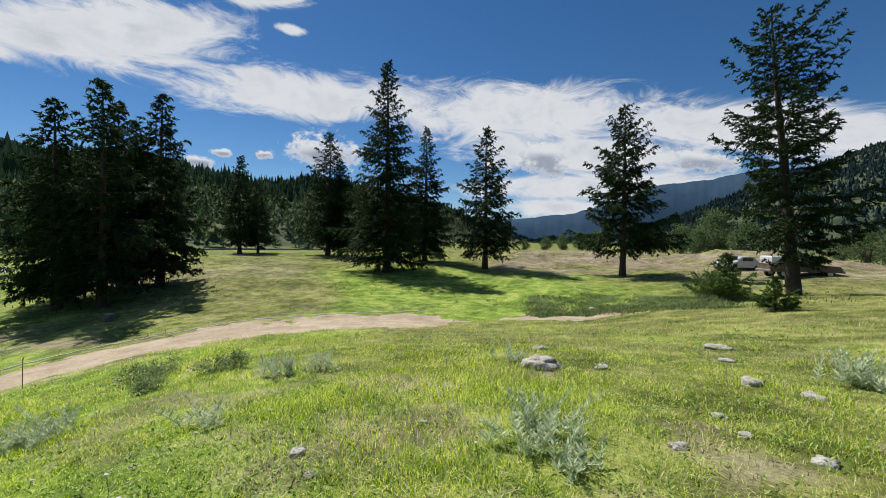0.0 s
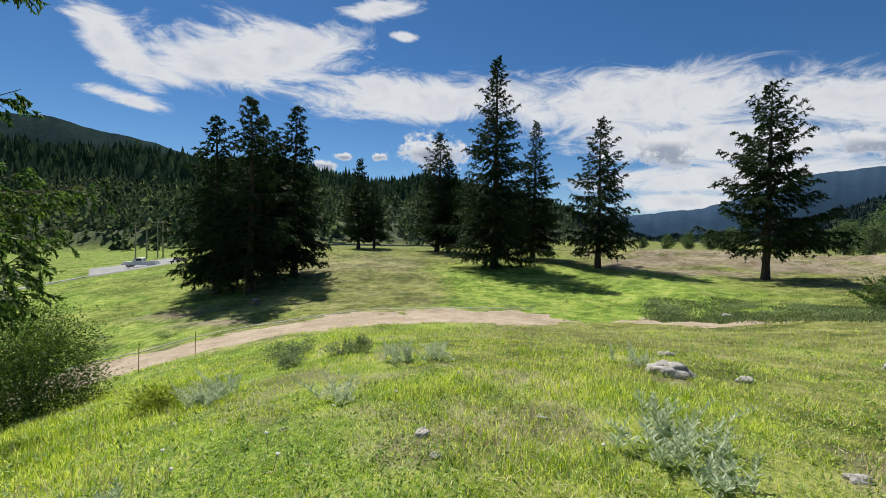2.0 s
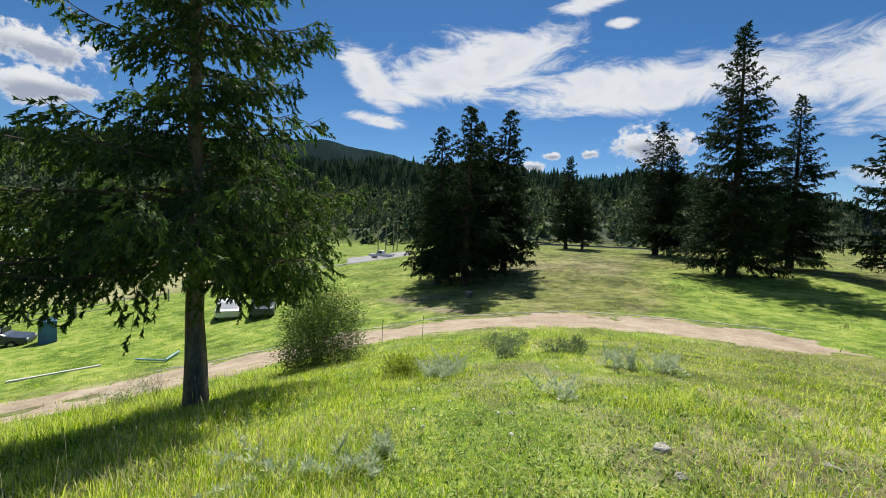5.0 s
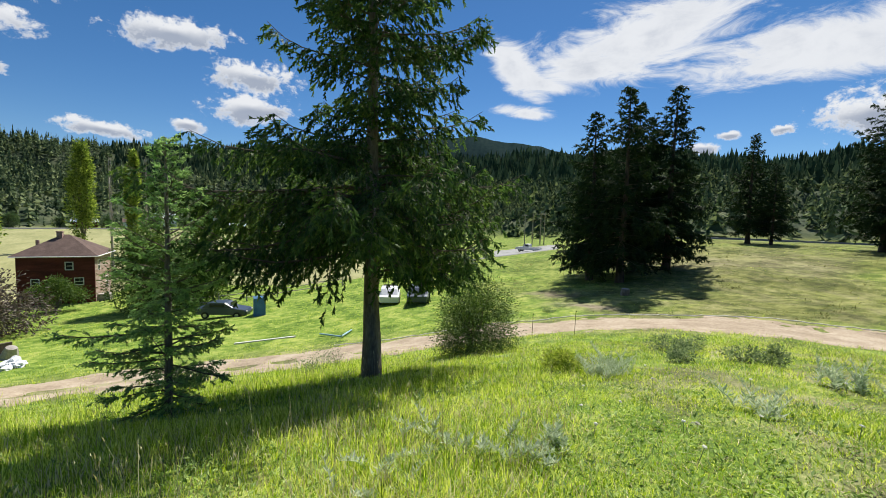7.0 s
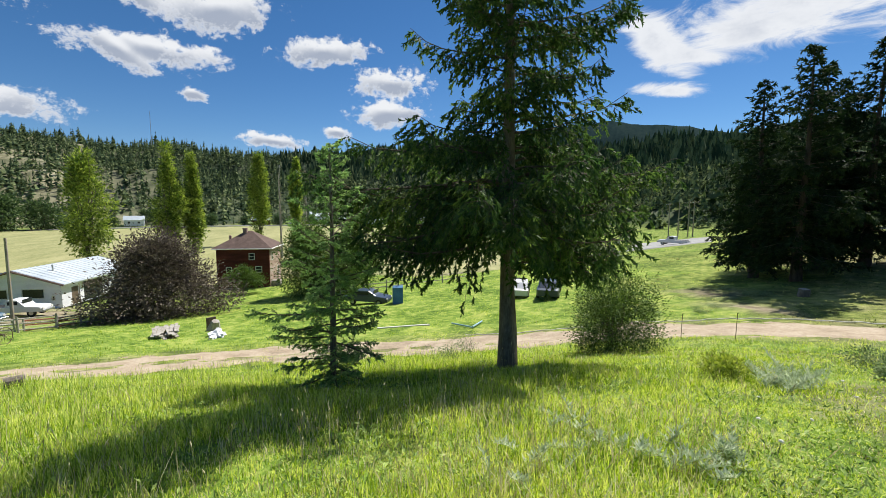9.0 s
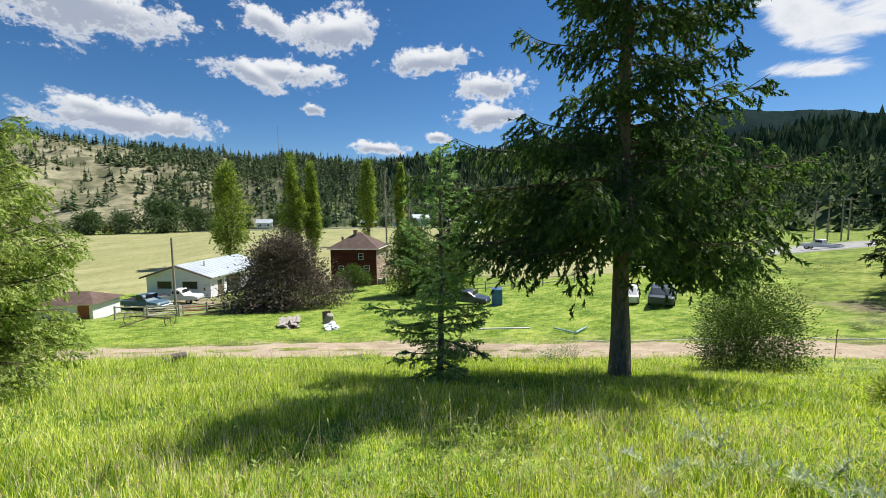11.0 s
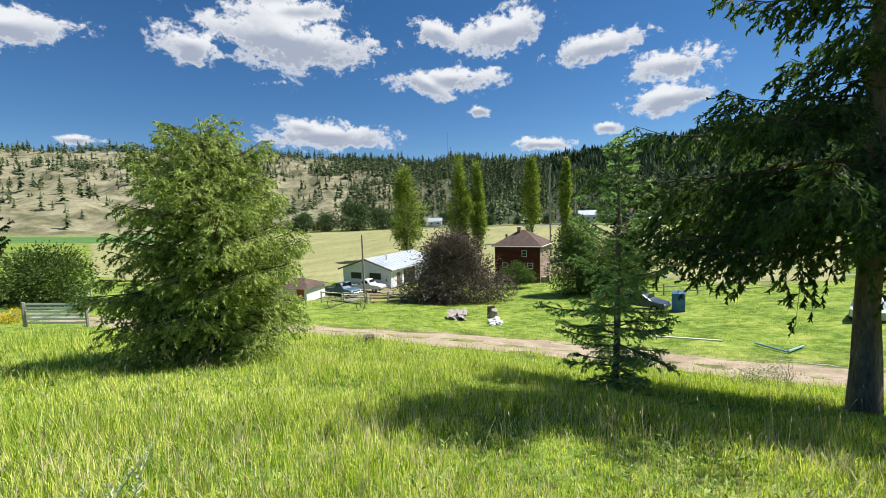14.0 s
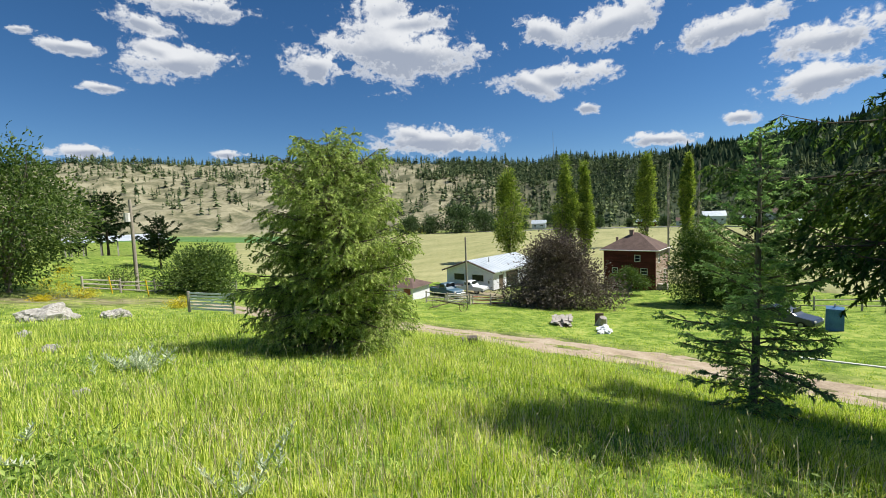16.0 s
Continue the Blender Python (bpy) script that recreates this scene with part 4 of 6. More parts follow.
def rod(a, b, r0, r1=None, sides=8, bm=None):
    """A round bar from a to b."""
    bm = bm or bmesh.new()
    a, b = Vector(a), Vector(b)
    made = bmesh.ops.create_cone(bm, cap_ends=True, segments=sides, radius1=r0, radius2=r0 if r1 is None else r1, depth=(b - a).length)["verts"]
    bmesh.ops.transform(bm, matrix=Matrix.Translation((a + b) / 2) @ (b - a).to_track_quat("Z", "Y").to_matrix().to_4x4(), verts=made)
    return bm


def prism(outline, y0, y1):
    """An outline in x, z drawn out along y."""
    bm = bmesh.new()
    a = [bm.verts.new((x, y0, z)) for x, z in outline]
    b = [bm.verts.new((x, y1, z)) for x, z in outline]
    n = len(outline)
    bm.faces.new(a), bm.faces.new(b[::-1])
    for i in range(n):
        bm.faces.new((a[i], b[i], b[(i + 1) % n], a[(i + 1) % n]))
    return bm


def slab(corners, thick):
    """A flat plate over four corners, thick downwards."""
    bm = bmesh.new()
    a = [bm.verts.new(c) for c in corners]
    b = [bm.verts.new((c[0], c[1], c[2] - thick)) for c in corners]
    n = len(a)
    bm.faces.new(a), bm.faces.new(b[::-1])
    for i in range(n):
        bm.faces.new((a[i], b[i], b[(i + 1) % n], a[(i + 1) % n]))
    return bm


RED_WOOD = material("weathered_red_boards", [(0.05, 0.012, 0.009), (0.095, 0.020, 0.014), (0.15, 0.038, 0.026)], 0.7, 9, 0.85, 0.3, stretch=(0.5, 0.5, 4))
PEELED = material("peeling_paint_boards", [(0.20, 0.10, 0.07), (0.36, 0.26, 0.2), (0.55, 0.5, 0.43)], 1.2, 8, 0.9, 0.3, stretch=(0.5, 0.5, 3))
SHINGLE = material("brown_shingles", [(0.075, 0.05, 0.042), (0.125, 0.085, 0.07), (0.18, 0.125, 0.105)], 1.0, 12, 0.9, 0.4)
WHITE = material("white_painted_wall", [(0.66, 0.66, 0.72), (0.78, 0.78, 0.84), (0.84, 0.84, 0.88)], 0.8, 12, 0.7, 0.15, stretch=(1, 1, 3))
TRIM = material("white_trim", [(0.55, 0.54, 0.5), (0.75, 0.74, 0.7)], 3, 20, 0.6, 0.1)
METAL_ROOF = material("pale_metal_roof", [(0.42, 0.48, 0.53), (0.55, 0.61, 0.65), (0.66, 0.70, 0.72)], 0.4, 6, 0.45, 0.1, metal=0.25)
PANE = material("dark_window_glass", [(0.012, 0.014, 0.017), (0.03, 0.034, 0.04)], 1, 8, 0.15, 0, spec=0.3)
OLD_WOOD = material("grey_weathered_wood", [(0.20, 0.17, 0.14), (0.36, 0.33, 0.29), (0.55, 0.52, 0.47)], 2, 25, 0.9, 0.4, stretch=(1, 1, 0.4))
POLE_WOOD = material("pole_wood", [(0.20, 0.17, 0.13), (0.33, 0.29, 0.235), (0.43, 0.39, 0.33)], 2, 20, 0.9, 0.4, stretch=(1, 1, 0.2))
BRICK = material("chimney_brick", [(0.22, 0.12, 0.09), (0.36, 0.24, 0.2), (0.5, 0.4, 0.35)], 4, 20, 0.9, 0.3)
RED_METAL = material("rusty_red_metal", [(0.22, 0.06, 0.035), (0.36, 0.12, 0.07)], 3, 20, 0.7, 0.2)
BLUE_PAINT = material("blue_car_paint", [(0.05, 0.11, 0.16), (0.075, 0.15, 0.205)], 1, 10, 0.5, 0.02, spec=0.35)
SILVER_PAINT = material("silver_car_paint", [(0.42, 0.43, 0.44), (0.55, 0.56, 0.57)], 1, 10, 0.3, 0.02, metal=0.3, spec=0.6)
BROWN_PAINT = material("brown_rusted_paint", [(0.07, 0.05, 0.035), (0.13, 0.095, 0.065), (0.2, 0.15, 0.11)], 1.5, 12, 0.6, 0.1)
DARK_PAINT = material("dark_blue_car_paint", [(0.02, 0.035, 0.06), (0.035, 0.055, 0.09)], 1, 10, 0.35, 0.02, spec=0.6)
WHITE_PAINT = material("white_car_paint", [(0.6, 0.61, 0.62), (0.72, 0.73, 0.73)], 1, 10, 0.35, 0.02, spec=0.6)
RUBBER = material("black_rubber", [(0.015, 0.015, 0.015), (0.035, 0.034, 0.033)], 5, 40, 0.85, 0.2)
CHROME = material("dull_chrome", [(0.35, 0.36, 0.37), (0.5, 0.5, 0.5)], 5, 30, 0.35, 0, metal=0.9)
BLUE_TARP = material("blue_tarp", [(0.03, 0.10, 0.22), (0.05, 0.15, 0.3), (0.07, 0.2, 0.36)], 2, 15, 0.5, 0.3)
WHITE_SHEET = material("white_plastic_sheet", [(0.55, 0.58, 0.6), (0.72, 0.74, 0.75), (0.85, 0.86, 0.86)], 4, 15, 0.45, 0.5)
PALE_BLUE = material("pale_blue_pipe", [(0.25, 0.42, 0.5), (0.36, 0.54, 0.62)], 3, 20, 0.5, 0.05)
ROPE = material("white_rope", [(0.5, 0.49, 0.45), (0.72, 0.71, 0.67)], 8, 30, 0.8, 0.2)
YELLOW = material("yellow_paint", [(0.55, 0.36, 0.02), (0.7, 0.48, 0.04)], 4, 20, 0.6, 0.05)
BLOSSOM = material("yellow_blossom", [(0.30, 0.30, 0.02), (0.55, 0.46, 0.03), (0.75, 0.62, 0.06)], 2, 14, 0.6, 0, glow=0.3, island=0.4)
GRAVEL = material("pale_gravel", [(0.22, 0.22, 0.21), (0.31, 0.31, 0.30), (0.40, 0.40, 0.385)], 0.4, 6, 0.95, 0.3)
ASPHALT = material("worn_asphalt", [(0.15, 0.15, 0.15), (0.24, 0.24, 0.235)], 0.3, 8, 0.9, 0.1)
HAY = material("cut_hay", [(0.20, 0.22, 0.085), (0.30, 0.30, 0.13), (0.40, 0.38, 0.19)], 0.12, 1.6, 0.95, 0.4, stretch=(0.35, 1.6, 1), dist=0.2)
CROP = material("green_crop", [(0.05, 0.13, 0.035), (0.085, 0.19, 0.05), (0.12, 0.24, 0.065)], 0.1, 2, 0.9, 0.3)
FACE = -4.0     # the way the farm buildings face, degrees from +x


def window(parent, w, h, at, turn=0.0, bars=True):
    """A window in a wall that faces -y locally: frame, sill and pane."""
    win = part("window", box(w, 0.05, h, (0, 0.03, 0)), parent, PANE, at=pose(*at, 0, 0, turn))
    part("window_frame", box(0.10, 0.09, h + 0.2, (-w / 2 - 0.05, 0, -0.1), 0.01), win, TRIM)
    part("window_frame", box(0.10, 0.09, h + 0.2, (w / 2 + 0.05, 0, -0.1), 0.01), win, TRIM)
    part("window_frame", box(w, 0.09, 0.10, (0, 0, h), 0.01), win, TRIM)
    part("window_sill", box(w, 0.14, 0.10, (0, -0.02, -0.1), 0.01), win, TRIM)
    if bars:
        part("glazing_bar", box(w, 0.06, 0.06, (0, 0, h / 2 - 0.03)), win, TRIM)
    return win


def wall_with_holes(w, h, t, holes):
    """A wall in x, z with its outer face at y = 0; holes: x0, x1, z0, z1. One mesh with openings cut through."""
    xs = sorted({-w / 2, w / 2, *[q for a in holes for q in a[:2]]})
    zs = sorted({0.0, h, *[q for a in holes for q in a[2:]]})
    bm = bmesh.new()
    for x0, x1 in zip(xs, xs[1:]):
        for z0, z1 in zip(zs, zs[1:]):
            mx, mz = (x0 + x1) / 2, (z0 + z1) / 2
            if any(a < mx < b and c < mz < d for a, b, c, d in holes):
                continue
            box(x1 - x0, t, z1 - z0, (mx, t / 2, z0), bm=bm)
    bmesh.ops.remove_doubles(bm, verts=bm.verts, dist=0.001)
    return bm


def red_house():
    cx, cy = -76.6, -16.3
    g = gz(cx, cy) - 0.15
    W, H = 7.9, 6.75
    root = thing("farmhouse", pose(cx, cy, g, 0, 0, FACE + 90), "two-storey dark red wooden house with a brown hipped roof", "house")
    h2 = W / 2
    front = [(0.95, 1.65, 4.95, 5.85), (1.85, 2.7, 2.95, 3.75), (-2.5, -1.8, 3.0, 3.7)]
    wf = part("front_wall", wall_with_holes(W, H, 0.22, front), root, RED_WOOD, at=pose(0, -h2, 0))
    for a, b, c, d in front:
        window(wf, b - a, d - c, ((a + b) / 2, 0.02, c), bars=b - a < 1.0)
    part("corner_recess", box(0.5, 0.10, 3.2, (-0.35, -h2 - 0.06, 2.5), 0.01), root, RED_WOOD)
    side = [(-2.5, -1.5, 4.7, 5.9), (1.2, 2.2, 1.9, 3.2)]
    ws = part("side_wall", wall_with_holes(W - 0.44, H, 0.22, side), root, PEELED, "red paint peeling to bare pale wood", at=pose(h2, 0, 0, 0, 0, 90))
    for a, b, c, d in side:
        window(ws, b - a, d - c, ((a + b) / 2, 0.02, c))
    part("back_wall", wall_with_holes(W, H, 0.22, [(-1, 1, 2, 3.4)]), root, RED_WOOD, at=pose(0, h2, 0, 0, 0, 180))
    part("far_wall", wall_with_holes(W - 0.44, H, 0.22, [(-1, 0.4, 2, 3.4)]), root, RED_WOOD, at=pose(-h2, 0, 0, 0, 0, -90))
    part("foundation", box(W + 0.14, W + 0.14, 1.0, (0, 0, -0.6)), root, OLD_WOOD)
    part("floor", box(W - 0.5, W - 0.5, 0.2, (0, 0, 3.2)), root, OLD_WOOD)
    o, top = h2 + 0.5, H + 2.55
    roof = part("roof", bmesh.new(), root, SHINGLE)
    bm = bmesh.new()
    lo = [bm.verts.new(p) for p in ((-o, -o, H), (o, -o, H), (o, o, H), (-o, o, H))]
    lw = [bm.verts.new((v.co.x, v.co.y, H - 0.16)) for v in lo]
    r1, r2 = bm.verts.new((-0.35, 0, top)), bm.verts.new((0.35, 0, top))
    bm.faces.new((lo[0], lo[1], r2, r1)), bm.faces.new((lo[2], lo[3], r1, r2)), bm.faces.new((lo[1], lo[2], r2)), bm.faces.new((lo[3], lo[0], r1))
    bm.faces.new(lw)
    for i in range(4):
        bm.faces.new((lo[i], lw[i], lw[(i + 1) % 4], lo[(i + 1) % 4]))
    bm.to_mesh(roof.data)
    bm.free()
    for i, (a, b) in enumerate((((-o, -o), (o, -o)), ((o, -o), (o, o)))):
        part("fascia", rod((*a, H - 0.10), (*b, H - 0.10), 0.09, sides=4), roof, TRIM)
    ch = part("chimney", box(0.6, 0.6, 1.0, (-0.5, -0.5, H + 1.9), 0.02), root, BRICK)
    part("flue_cap", box(0.72, 0.72, 0.12, (-0.5, -0.5, H + 2.9), 0.02), ch, BRICK)
    part("stovepipe", rod((-3.4, 1.2, H + 0.3), (-3.4, 1.2, H + 1.7), 0.22), root, BRICK)
    part("lower_porch", box(1.6, 1.2, 1.6, (h2 + 0.6, -2.6, -0.2), 0.03), root, OLD_WOOD)


red_house()


def white_shop():
    cx, cy = -59.2, -38.2
    g = gz(cx, cy) - 0.1
    W, D, H, rise = 9.4, 14.5, 3.0, 1.45
    root = thing("workshop", pose(cx, cy, g, 0, 0, FACE + 90), "long white workshop with a pale metal gable roof", "outbuilding")
    holes = [(-3.2, -0.9, 1.15, 2.35), (0.5, 2.9, 1.15, 2.35), (3.6, 4.0, 0.9, 1.5)]
    wf = part("gable_wall", wall_with_holes(W, H, 0.2, holes), root, WHITE)
    for a, b, c, d in holes:
        window(wf, b - a - 0.2, d - c - 0.2, ((a + b) / 2, 0.02, c + 0.1), bars=False)
    part("gable", prism([(-W / 2, H), (W / 2, H), (0, H + rise)], 0.0, 0.2), root, WHITE)
    part("back_gable", prism([(-W / 2, 0), (W / 2, 0), (W / 2, H), (0, H + rise), (-W / 2, H)], D - 0.2, D), root, WHITE)
    sides = [(-5.6, -4.4, 0.05, 2.2), (-3.4, 0.4, 0.05, 2.5), (2.2, 4.2, 1.1, 2.2)]
    ws = part("side_wall", wall_with_holes(D - 0.4, H, 0.2, sides), root, WHITE, at=pose(W / 2, D / 2, 0, 0, 0, 90))
    part("door", box(1.2, 0.06, 2.15, (-5.0, 0.06, 0.05), 0.01), ws, BROWN_PAINT, "faded brown door")
    # a near-black sheet closes the bay in place of its shaded inside
    part("garage_door", box(3.8, 0.06, 2.45, (-1.5, 0.08, 0.05), 0.01), ws, PANE, "dark sheet standing for the shade inside an open garage bay")
    window(ws, 1.8, 0.9, (3.2, 0.02, 1.2))
    part("far_side_wall", box(0.2, D - 0.4, H, (-W / 2 + 0.1, D / 2, 0)), root, WHITE)
    for s in (-1, 1):
        roof = part("roof", slab([(0, -0.5, H + rise + 0.16), (s * (W / 2 + 0.6), -0.5, H - 0.1), (s * (W / 2 + 0.6), D + 0.5, H - 0.1), (0, D + 0.5, H + rise + 0.16)][::s], 0.12), root, METAL_ROOF)
        for k in range(18):
            y = -0.4 + k * (D + 0.8) / 17
            part("roof_seam", rod((0.05 * s, y, H + rise + 0.16), (s * (W / 2 + 0.58), y, H - 0.08), 0.022, sides=4), roof)
            roof.children[-1].data.materials.append(METAL_ROOF)
        part("barge_board", rod((0, -0.53, H + rise + 0.03), (s * (W / 2 + 0.6), -0.53, H - 0.22), 0.12, sides=4), roof, SHINGLE, "dark brown gable trim")
    part("roof_vent", rod((1.8, 3.2, H + 0.7), (1.8, 3.2, H + 1.8), 0.09), root, CHROME)
    part("lean_to_post", rod((W / 2 + 2.2, 6.0, 0), (W / 2 + 2.2, 6.0, 2.6), 0.08), root, WHITE)


white_shop()


def low_shed():
    cx, cy = away(131.5, 56.0)
    g = gz(cx, cy) - 0.1
    root = thing("shed", pose(cx, cy, g, 0, 0, FACE + 100), "low white shed with a mossy brown hipped roof", "outbuilding")
    part("wall", box(5.0, 4.0, 1.75, (0, 0, 0), 0.02), root, WHITE)
    bm = bmesh.new()
    lo = [bm.verts.new(p) for p in ((-2.9, -2.4, 1.7), (2.9, -2.4, 1.7), (2.9, 2.4, 1.7), (-2.9, 2.4, 1.7))]
    r1, r2 = bm.verts.new((-1.0, 0, 2.6)), bm.verts.new((1.0, 0, 2.6))
    bm.faces.new((lo[0], lo[1], r2, r1)), bm.faces.new((lo[2], lo[3], r1, r2)), bm.faces.new((lo[1], lo[2], r2)), bm.faces.new((lo[3], lo[0], r1)), bm.faces.new(lo[::-1])
    part("roof", bm, root, SHINGLE)
    part("door", box(1.0, 0.06, 1.5, (1.7, -2.03, 0.05), 0.01), root, RED_METAL)
    part("stovepipe", rod((-1.6, 0.3, 2.1), (-1.6, 0.3, 3.6), 0.09), root, RUBBER)


low_shed()


# ---- vehicles ----
def car_body(outline, w, mat, root, name="body", label="", inset=0.18, belt=None):
    """A body from a side outline (x, z), rounded off towards both sides."""
    bm = bmesh.new()
    rows = []
    for y, k in ((-w / 2, 0.94), (-w / 2 + 0.12, 1.0), (w / 2 - 0.12, 1.0), (w / 2, 0.94)):
        cx = sum(p[0] for p in outline) / len(outline)
        cz = sum(p[1] for p in outline) / len(outline)
        rows.append([bm.verts.new((cx + (x - cx) * k, y, cz + (z - cz) * k)) for x, z in outline])
    n = len(outline)
    for a, b in zip(rows, rows[1:]):
        for i in range(n):
            bm.faces.new((a[i], b[i], b[(i + 1) % n], a[(i + 1) % n]))
    bm.faces.new(rows[0]), bm.faces.new(rows[-1][::-1])
    return part(name, bm, root, mat, label)


def wheel(root, x, y, r=0.36):
    w = part("wheel", rod((0, -0.11, 0), (0, 0.11, 0), r, sides=16), root, RUBBER, at=pose(x, y, r))
    part("rim", rod((0, -0.125, 0), (0, 0.125, 0), r * 0.55, sides=12), w, CHROME)


def vehicle(kind, x, y, turn, mat, label, name="car", drop=0.0):
    root = thing(name, pose(x, y, gz(x, y) - drop, 0, 0, turn), label, kind)
    if kind == "pickup truck":
        car_body([(-2.75, 0.5), (-2.75, 1.05), (-0.55, 1.08), (-0.5, 1.1), (1.0, 1.12), (2.55, 1.02), (2.75, 0.85), (2.75, 0.5)], 1.9, mat, root)
        cab = car_body([(-0.55, 1.0), (-0.45, 1.72), (-0.2, 1.82), (0.55, 1.8), (1.25, 1.1), (1.2, 1.0)], 1.72, mat, root, "cab")
        part("side_window", box(0.95, 1.76, 0.42, (0.15, 0, 1.25), 0.05), cab, PANE)
        part("windscreen", box(0.05, 1.45, 0.62, (0.95, 0, 1.18), 0.02, tilt=0), cab, PANE)
        part("bed_liner", box(2.0, 1.5, 0.04, (-1.65, 0, 1.06), 0.01), root, RUBBER)
        part("front_bumper", box(0.14, 1.9, 0.2, (2.82, 0, 0.48), 0.03), root, CHROME)
        for s in (-0.7, 0.7):
            part("headlight", box(0.05, 0.32, 0.2, (2.74, s, 0.75), 0.02), root, TRIM)
        part("rear_bumper", box(0.12, 1.85, 0.18, (-2.8, 0, 0.5), 0.03), root, CHROME)
    else:
        car_body([(-2.25, 0.35), (-2.3, 0.85), (-1.4, 0.98), (1.0, 0.98), (2.1, 0.82), (2.25, 0.6), (2.2, 0.35)], 1.75, mat, root)
        cab = car_body([(-1.75, 0.94), (-1.2, 1.38), (-0.9, 1.44), (0.35, 1.44), (1.1, 0.94)], 1.55, mat, root, "cab")
        part("side_window", box(1.35, 1.6, 0.32, (-0.35, 0, 1.02), 0.05), cab, PANE)
        part("windscreen", box(0.05, 1.3, 0.5, (0.8, 0, 0.98), 0.02), cab, PANE)
        for s in (-0.65, 0.65):
            part("headlight", box(0.05, 0.3, 0.16, (2.2, s, 0.62), 0.02), root, TRIM)
    fx, rx = (1.75, -1.75) if kind == "pickup truck" else (1.4, -1.35)
    for wx in (fx, rx):
        for wy in (-0.82, 0.82):
            wheel(root, wx, wy, 0.38 if kind == "pickup truck" else 0.31)
    return root


x, y = away(126.0, 59.0)
vehicle("pickup truck", x, y, FACE + 78, BLUE_PAINT, "old blue pickup truck parked in front of the workshop", "pickup_truck")
x, y = away(122.9, 63.5)
vehicle("pickup truck", x, y, FACE + 95, WHITE_PAINT, "white pickup truck parked against the workshop wall", "pickup_truck")
x, y = away(64.2, 38.0)
vehicle("car", x, y, 150, DARK_PAINT, "dark blue car parked on the grass beyond the track")
x, y = away(68.0, 40.0)
vehicle("car", x, y, 155, WHITE_PAINT, "white car parked on the lawn behind the large fir")
x, y = away(88.0, 44.0)
vehicle("car", x, y, 65, DARK_PAINT, "dark old car standing in the grass by the farmyard")
x, y = away(-34.6, 51.0)
vehicle("car", x, y, 195, SILVER_PAINT, "silver wrecked car with no bonnet behind the shrubs", drop=0.15)
x, y = away(-39.8, 46.0)
vehicle("pickup truck", x, y, -5, BROWN_PAINT, "brown rusted pickup truck with a white canopy", "pickup_truck", drop=0.2)
part("canopy", box(2.0, 1.7, 0.7, (-1.6, 0, 1.06), 0.08), bpy.data.objects["pickup_truck.002"], WHITE_PAINT, "white truck canopy with windows")
x, y = away(49.4, 98.0)
vehicle("pickup truck", x, y, 210, WHITE_PAINT, "pale van parked on the gravel yard", "van")


# ---- poles, fences, gates ----
def pole(name, x, y, h, label, arm=0.0, r=0.14, turn=0.0, lean=(0, 0), box_at=0.0, category="utility pole", group=""):
    root = thing(name, pose(x, y, gz(x, y), lean[0], lean[1], turn), label, category, group)
    part("shaft", rod((0, 0, -0.3), (0, 0, h), r, r * 0.7, 10), root, POLE_WOOD)
    if arm:
        part("crossarm", box(arm, 0.1, 0.12, (0, 0.1, h - 0.6), 0.01), root, POLE_WOOD)
        for k in range(4):
            part("insulator", rod(((k - 1.5) * arm * 0.3, 0.1, h - 0.48), ((k - 1.5) * arm * 0.3, 0.1, h - 0.25), 0.06, sides=6), root, TRIM)
    if box_at:
        part("transformer", rod((0.32, 0, box_at), (0.32, 0, box_at + 0.8), 0.26), root, TRIM)
    return root


pole("utility_pole", -49.1, -32.2, 8.2, "grey wooden pole standing before the white workshop", r=0.15)
x, y = away(118.3, 62.5)
pole("service_pole", x, y, 3.4, "short dark post beside the workshop door", r=0.06, category="post")
pole("utility_pole", -15.5, -46.4, 8.4, "leaning wooden pole with a white meter box", r=0.17, box_at=6.4)
pole("utility_pole", -25.4, -107.9, 10.6, "distant bare wooden pole behind the meadow", r=0.15)
for az_, rng_, hh, arm_ in ((57.9, 135, 8.4, 0), (49.9, 125, 9.2, 1.8), (48.9, 128, 9.2, 0), (47.9, 125, 9.2, 2.2), (47.4, 126, 9.2, 2.2)):
    x, y = away(az_, rng_)
    pole("utility_pole", x, y, hh, "wooden power pole at the edge of the gravel yard", arm_, 0.16, az_ + 20, group="row of power poles")


def rail_fence(points, label, rails=3, h=1.2, mat=OLD_WOOD, lean_=4.0, seed=1, name="fence"):
    rng = random.Random(seed)
    root = thing(name, Matrix(), label, "fence")
    pts = [(x, y, gz(x, y)) for x, y in points]
    for i, (x, y, z) in enumerate(pts):
        part("post", rod((x, y, z - 0.3), (x + rng.uniform(-0.06, 0.06), y + rng.uniform(-0.06, 0.06), z + h * rng.uniform(1.0, 1.2)), 0.09, 0.08, 7), root, OLD_WOOD)
        if i:
            a = pts[i - 1]
            for k in range(rails):
                q = h * (k + 0.7) / rails
                part("rail", rod((a[0], a[1], a[2] + q + rng.uniform(-0.12, 0.12)), (x, y, z + q + rng.uniform(-0.12, 0.12)), 0.055, 0.05, 6), root, mat)
    return root


